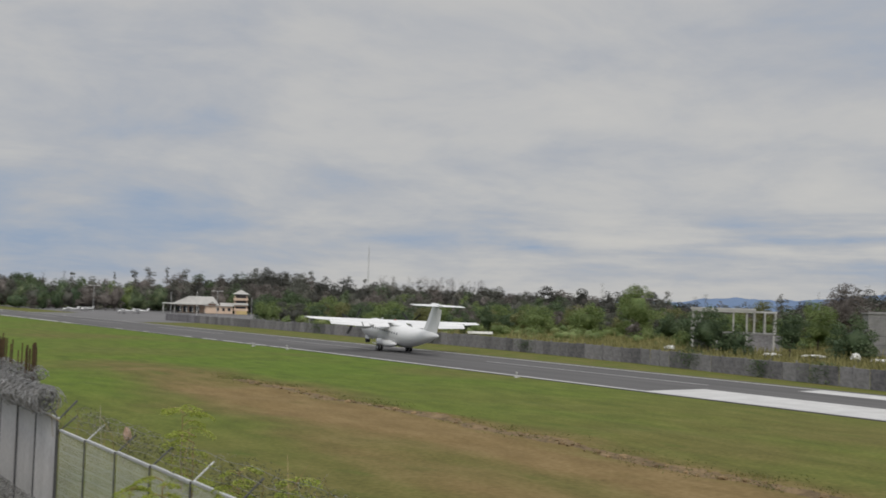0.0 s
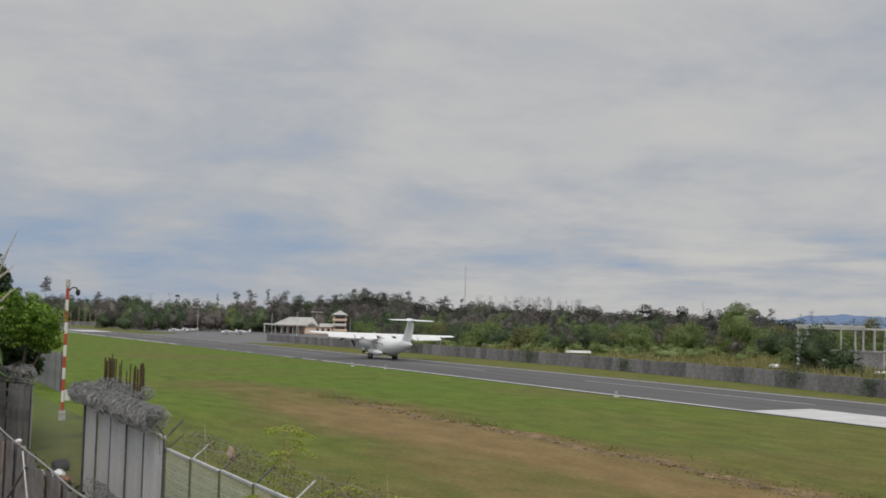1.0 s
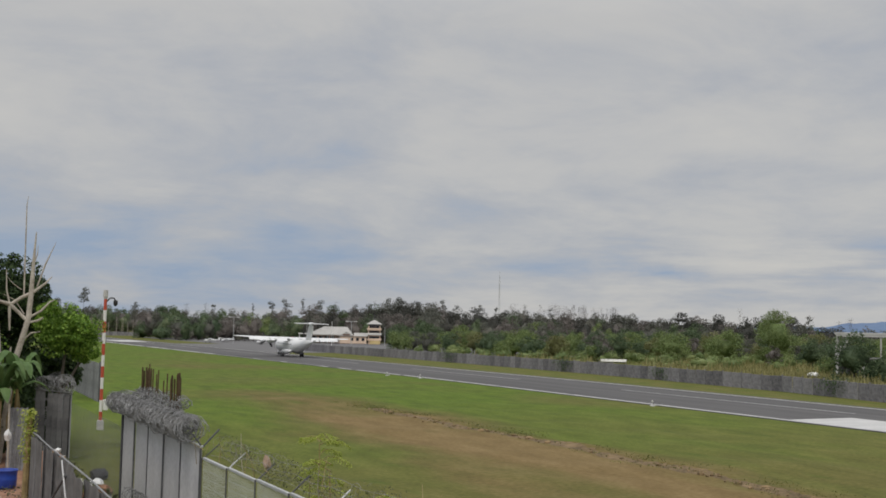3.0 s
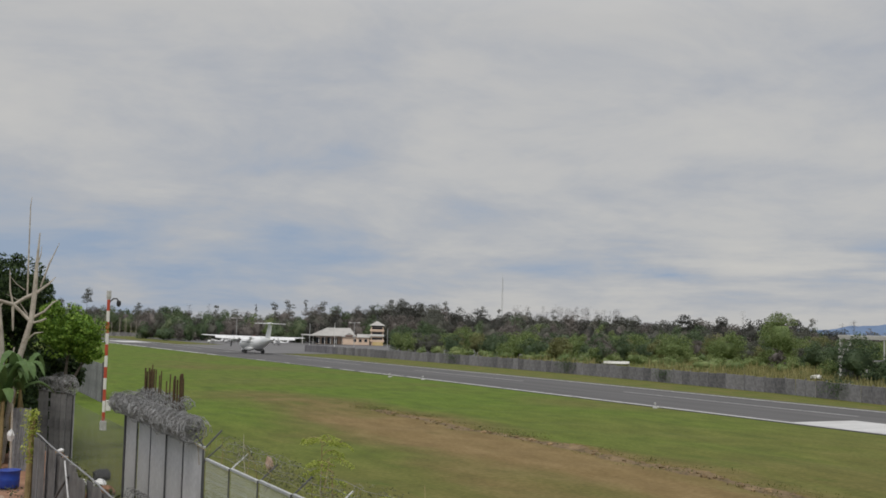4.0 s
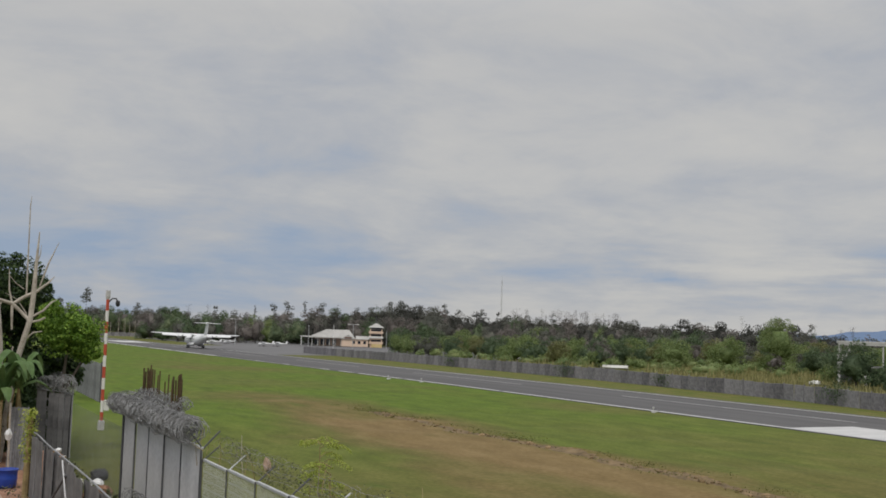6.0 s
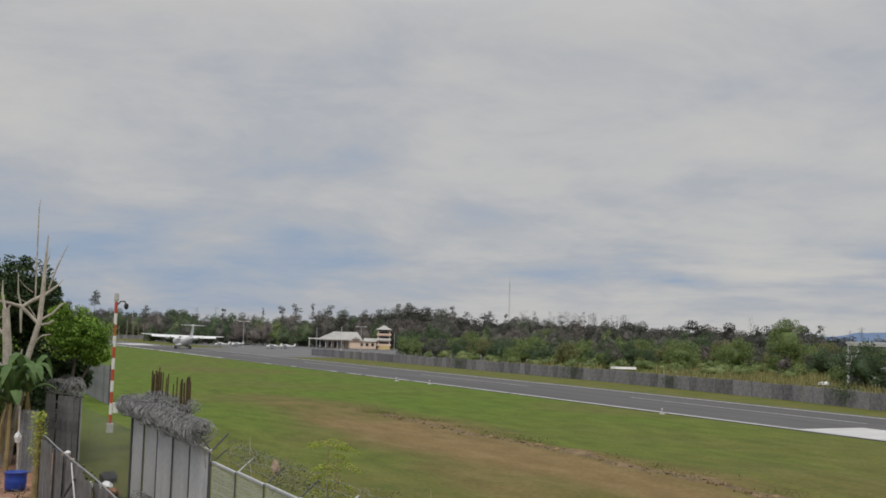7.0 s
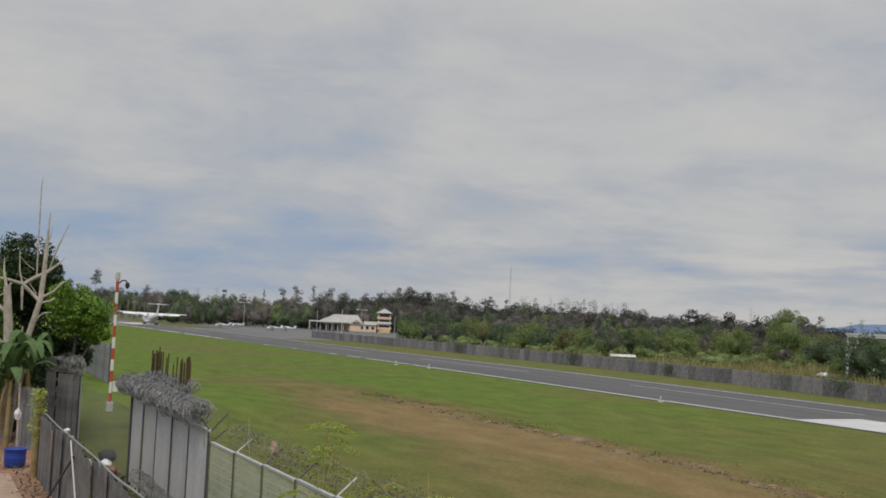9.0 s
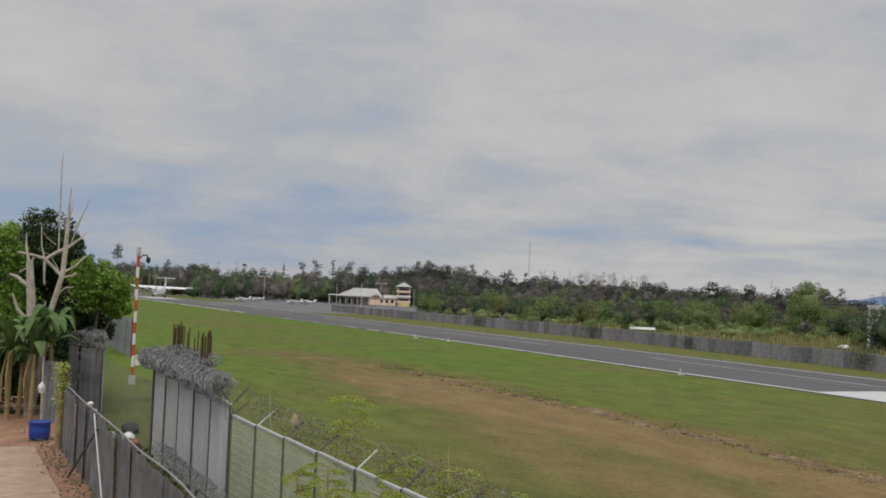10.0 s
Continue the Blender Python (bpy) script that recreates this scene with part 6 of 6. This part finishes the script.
near_tree("bright green leafy tree over the old fence", (7.15, 51.0, 0), [((0.05, 0, 5.35), (1.4, 1.3, 1.35), 50, 260), ((-0.7, 0.2, 6.0), (0.8, 0.9, 1.0), 22, 200), ((0.75, 0, 4.9), (0.85, 0.9, 0.8), 20, 200)],
          [([(-0.3, 0.3, -0.2), (-0.2, 0.2, 2.5), (0, 0, 5.5)], [0.12, 0.10, 0.04]), ([(-0.2, 0.2, 2.6), (0.6, 0, 4.2), (1.0, 0, 5.0)], [0.07, 0.05, 0.02])], L_BRIGHT, 42, 0.135)
near_tree("mid-green leafy tree by the path", (2.9, 52, 0), [((0, 0, 6.9), (1.5, 1.5, 1.6), 30, 170), ((0.2, 0, 4.4), (1.7, 1.4, 1.8), 26, 150)],
          [([(0, 0, -0.2), (0.1, 0, 3), (0, 0, 7)], [0.18, 0.14, 0.05])], L_BRIGHT, 43, 0.15)
near_tree("dark undergrowth bush behind the old fence", (6.3, 53.5, 0), [((0, 0, 3.3), (1.7, 1.4, 1.9), 34, 150), ((0.7, -0.4, 3.6), (1.2, 1.0, 1.3), 26, 170), ((-1.6, -0.5, 1.8), (1.8, 1.2, 1.7), 30, 150)],
          [([(0, 0, -0.2), (0.1, 0, 2), (0, 0, 4)], [0.10, 0.08, 0.03])], L_TREE, 44, 0.22)

# added dark foliage that stands in for deep shadow behind the bananas
near_tree("low dark shrub added for the shadow behind the banana plants", (3.3, 49.9, 0), [((0, 0, 1.7), (2.0, 0.9, 1.9), 40, 150), ((2.0, 0.3, 1.5), (1.2, 0.8, 1.6), 24, 150)],
          [([(0, 0, -0.2), (0.1, 0, 1), (0, 0, 2.4)], [0.08, 0.06, 0.03])], L_TREE, 45, 0.2)


def build_dead_tree():
    t = thing("dead_tree", "pale bare dead tree with broken limbs", "tree", (4.55, 49.2, 0))
    y = 0.0

    def limb(name, pts, radii):
        part(name, tube([(a - 4.55, y + 0.15 * math.sin(a * 3), b) for a, b in pts], [r * 0.72 for r in radii], 9), M_BARK, t)

    limb("trunk", [(4.3, -0.2), (4.5, 1.6), (4.8, 4.15), (5.26, 6.08), (5.33, 7.2), (5.36, 8.4), (5.42, 9.85)], [0.2, 0.19, 0.18, 0.16, 0.15, 0.10, 0.03])
    limb("limb", [(5.24, 6.0), (4.9, 6.35), (4.5, 6.72), (4.0, 6.85), (3.4, 6.95)], [0.11, 0.11, 0.12, 0.10, 0.09])
    limb("limb", [(4.5, 6.68), (4.95, 7.0), (5.4, 7.25), (5.85, 7.62), (6.15, 7.95)], [0.10, 0.11, 0.10, 0.07, 0.02])
    limb("branch", [(5.05, 7.1), (5.03, 8.6), (5.0, 11.0), (5.04, 11.4)], [0.05, 0.045, 0.03, 0.012])
    limb("branch", [(5.55, 7.5), (5.85, 8.5), (6.25, 9.45)], [0.05, 0.05, 0.015])
    limb("branch", [(5.3, 5.95), (5.6, 6.02), (5.85, 6.15)], [0.07, 0.07, 0.06])
    limb("branch", [(5.35, 6.2), (5.75, 6.45), (6.1, 6.85), (6.3, 6.95)], [0.08, 0.07, 0.05, 0.02])
    limb("branch", [(4.5, 6.7), (4.52, 6.2), (4.55, 5.6)], [0.09, 0.08, 0.05])
    limb("branch", [(4.95, 7.35), (4.6, 7.6), (4.3, 7.95)], [0.03, 0.025, 0.01])
    limb("branch", [(5.1, 6.3), (4.7, 6.9), (4.2, 7.15)], [0.03, 0.025, 0.01])
    limb("branch", [(4.5, 6.72), (4.35, 7.3), (4.3, 8.2)], [0.06, 0.05, 0.02])
    limb("branch", [(5.36, 8.4), (5.5, 8.9), (5.52, 9.3)], [0.05, 0.03, 0.01])
    limb("branch", [(5.0, 5.1), (5.4, 5.5), (5.75, 5.55)], [0.06, 0.05, 0.03])
    limb("branch", [(4.1, 6.85), (3.8, 6.3), (3.5, 6.1)], [0.07, 0.06, 0.04])
    t2 = thing("dead_stump", "pale broken dead trunk beside the path", "tree", (4.0, 48.8, 0))
    part("trunk", tube([(0.15, 0, -0.2), (0.1, 0, 3), (0.0, 0, 5.0), (-0.15, 0, 6.6)], [0.2, 0.2, 0.19, 0.15], 9), M_BARK, t2)
    part("snag", tube([(-0.1, 0, 6.2), (-0.3, 0.1, 7.2), (-0.32, 0.1, 7.8)], [0.08, 0.05, 0.02], 7), M_BARK, t2)
    part("snag", tube([(0.05, 0, 3.9), (-0.5, 0.1, 4.5), (-0.75, 0.1, 5.2)], [0.10, 0.08, 0.04], 7), M_BARK, t2)
    part("snag", tube([(0.08, 0, 3.4), (0.5, 0.1, 4.2), (0.6, 0.1, 4.9)], [0.08, 0.06, 0.03], 7), M_BARK, t2)
    part("snag", tube([(0.0, 0, 5.4), (-0.6, 0.1, 5.9), (-0.9, 0.1, 6.0)], [0.09, 0.08, 0.05], 7), M_BARK, t2)


build_dead_tree()


def banana(x, y, h, seed, n=12, label="banana plant with broad drooping green leaves"):
    rng = random.Random(seed)
    t = thing("banana_plant", label, "plant", (x, y, 0), group="banana plants")
    part("stem", tube([(0, 0, -0.1), (0.03, 0.02, h * 0.5), (0.05, 0, h)], [0.11, 0.09, 0.06], 10), M_STEM, t, "dry tan stem")
    for k in range(n):
        a = 2 * math.pi * k / n + rng.uniform(-0.3, 0.3)
        ln, up = rng.uniform(0.8, 1.5), rng.uniform(0.5, 2.0)
        bm, rings = bmesh.new(), []
        d, s = Vector((math.cos(a), math.sin(a), 0)), Vector((-math.sin(a), math.cos(a), 0))
        for i in range(10):
            f = i / 9
            c = Vector((0.05, 0, h - 0.1)) + d * ln * f + Vector((0, 0, up * math.sin(f * 2.2) - 0.7 * f * f))
            w = 0.21 * math.sin(math.pi * min(1, 0.08 + f * 0.92)) ** 0.6 * (1 if f < 0.98 else 0.15) + 0.012
            dn = Vector((0, 0, -0.3 * w))
            rings.append([c - s * w + dn * (1 + rng.uniform(-0.5, 0.8)), c - s * w * 0.5 + dn * 0.4, c, c + s * w * 0.5 + dn * 0.4, c + s * w + dn * (1 + rng.uniform(-0.5, 0.8))])
        add_loft(bm, rings, caps=False, closed=False)
        part("leaf", bm, L_BANANA, t)
    bm = bmesh.new()
    for k in range(2):
        a = rng.uniform(0, 6.28)
        add_tube(bm, [(0.1 * math.cos(a), 0.1 * math.sin(a), h * 0.95), (0.3 * math.cos(a), 0.3 * math.sin(a), h * 0.6), (0.26 * math.cos(a), 0.26 * math.sin(a), h * 0.25)], [0.03, 0.06, 0.02], 5)
    part("dry_leaf", bm, M_STEM, t, "hanging dry brown leaf")


banana(4.05, 46.8, 2.9, 1)
banana(4.75, 47.6, 3.3, 2)
banana(3.2, 47.5, 3.0, 3)
banana(3.7, 48.2, 2.4, 4, 7)


motions()
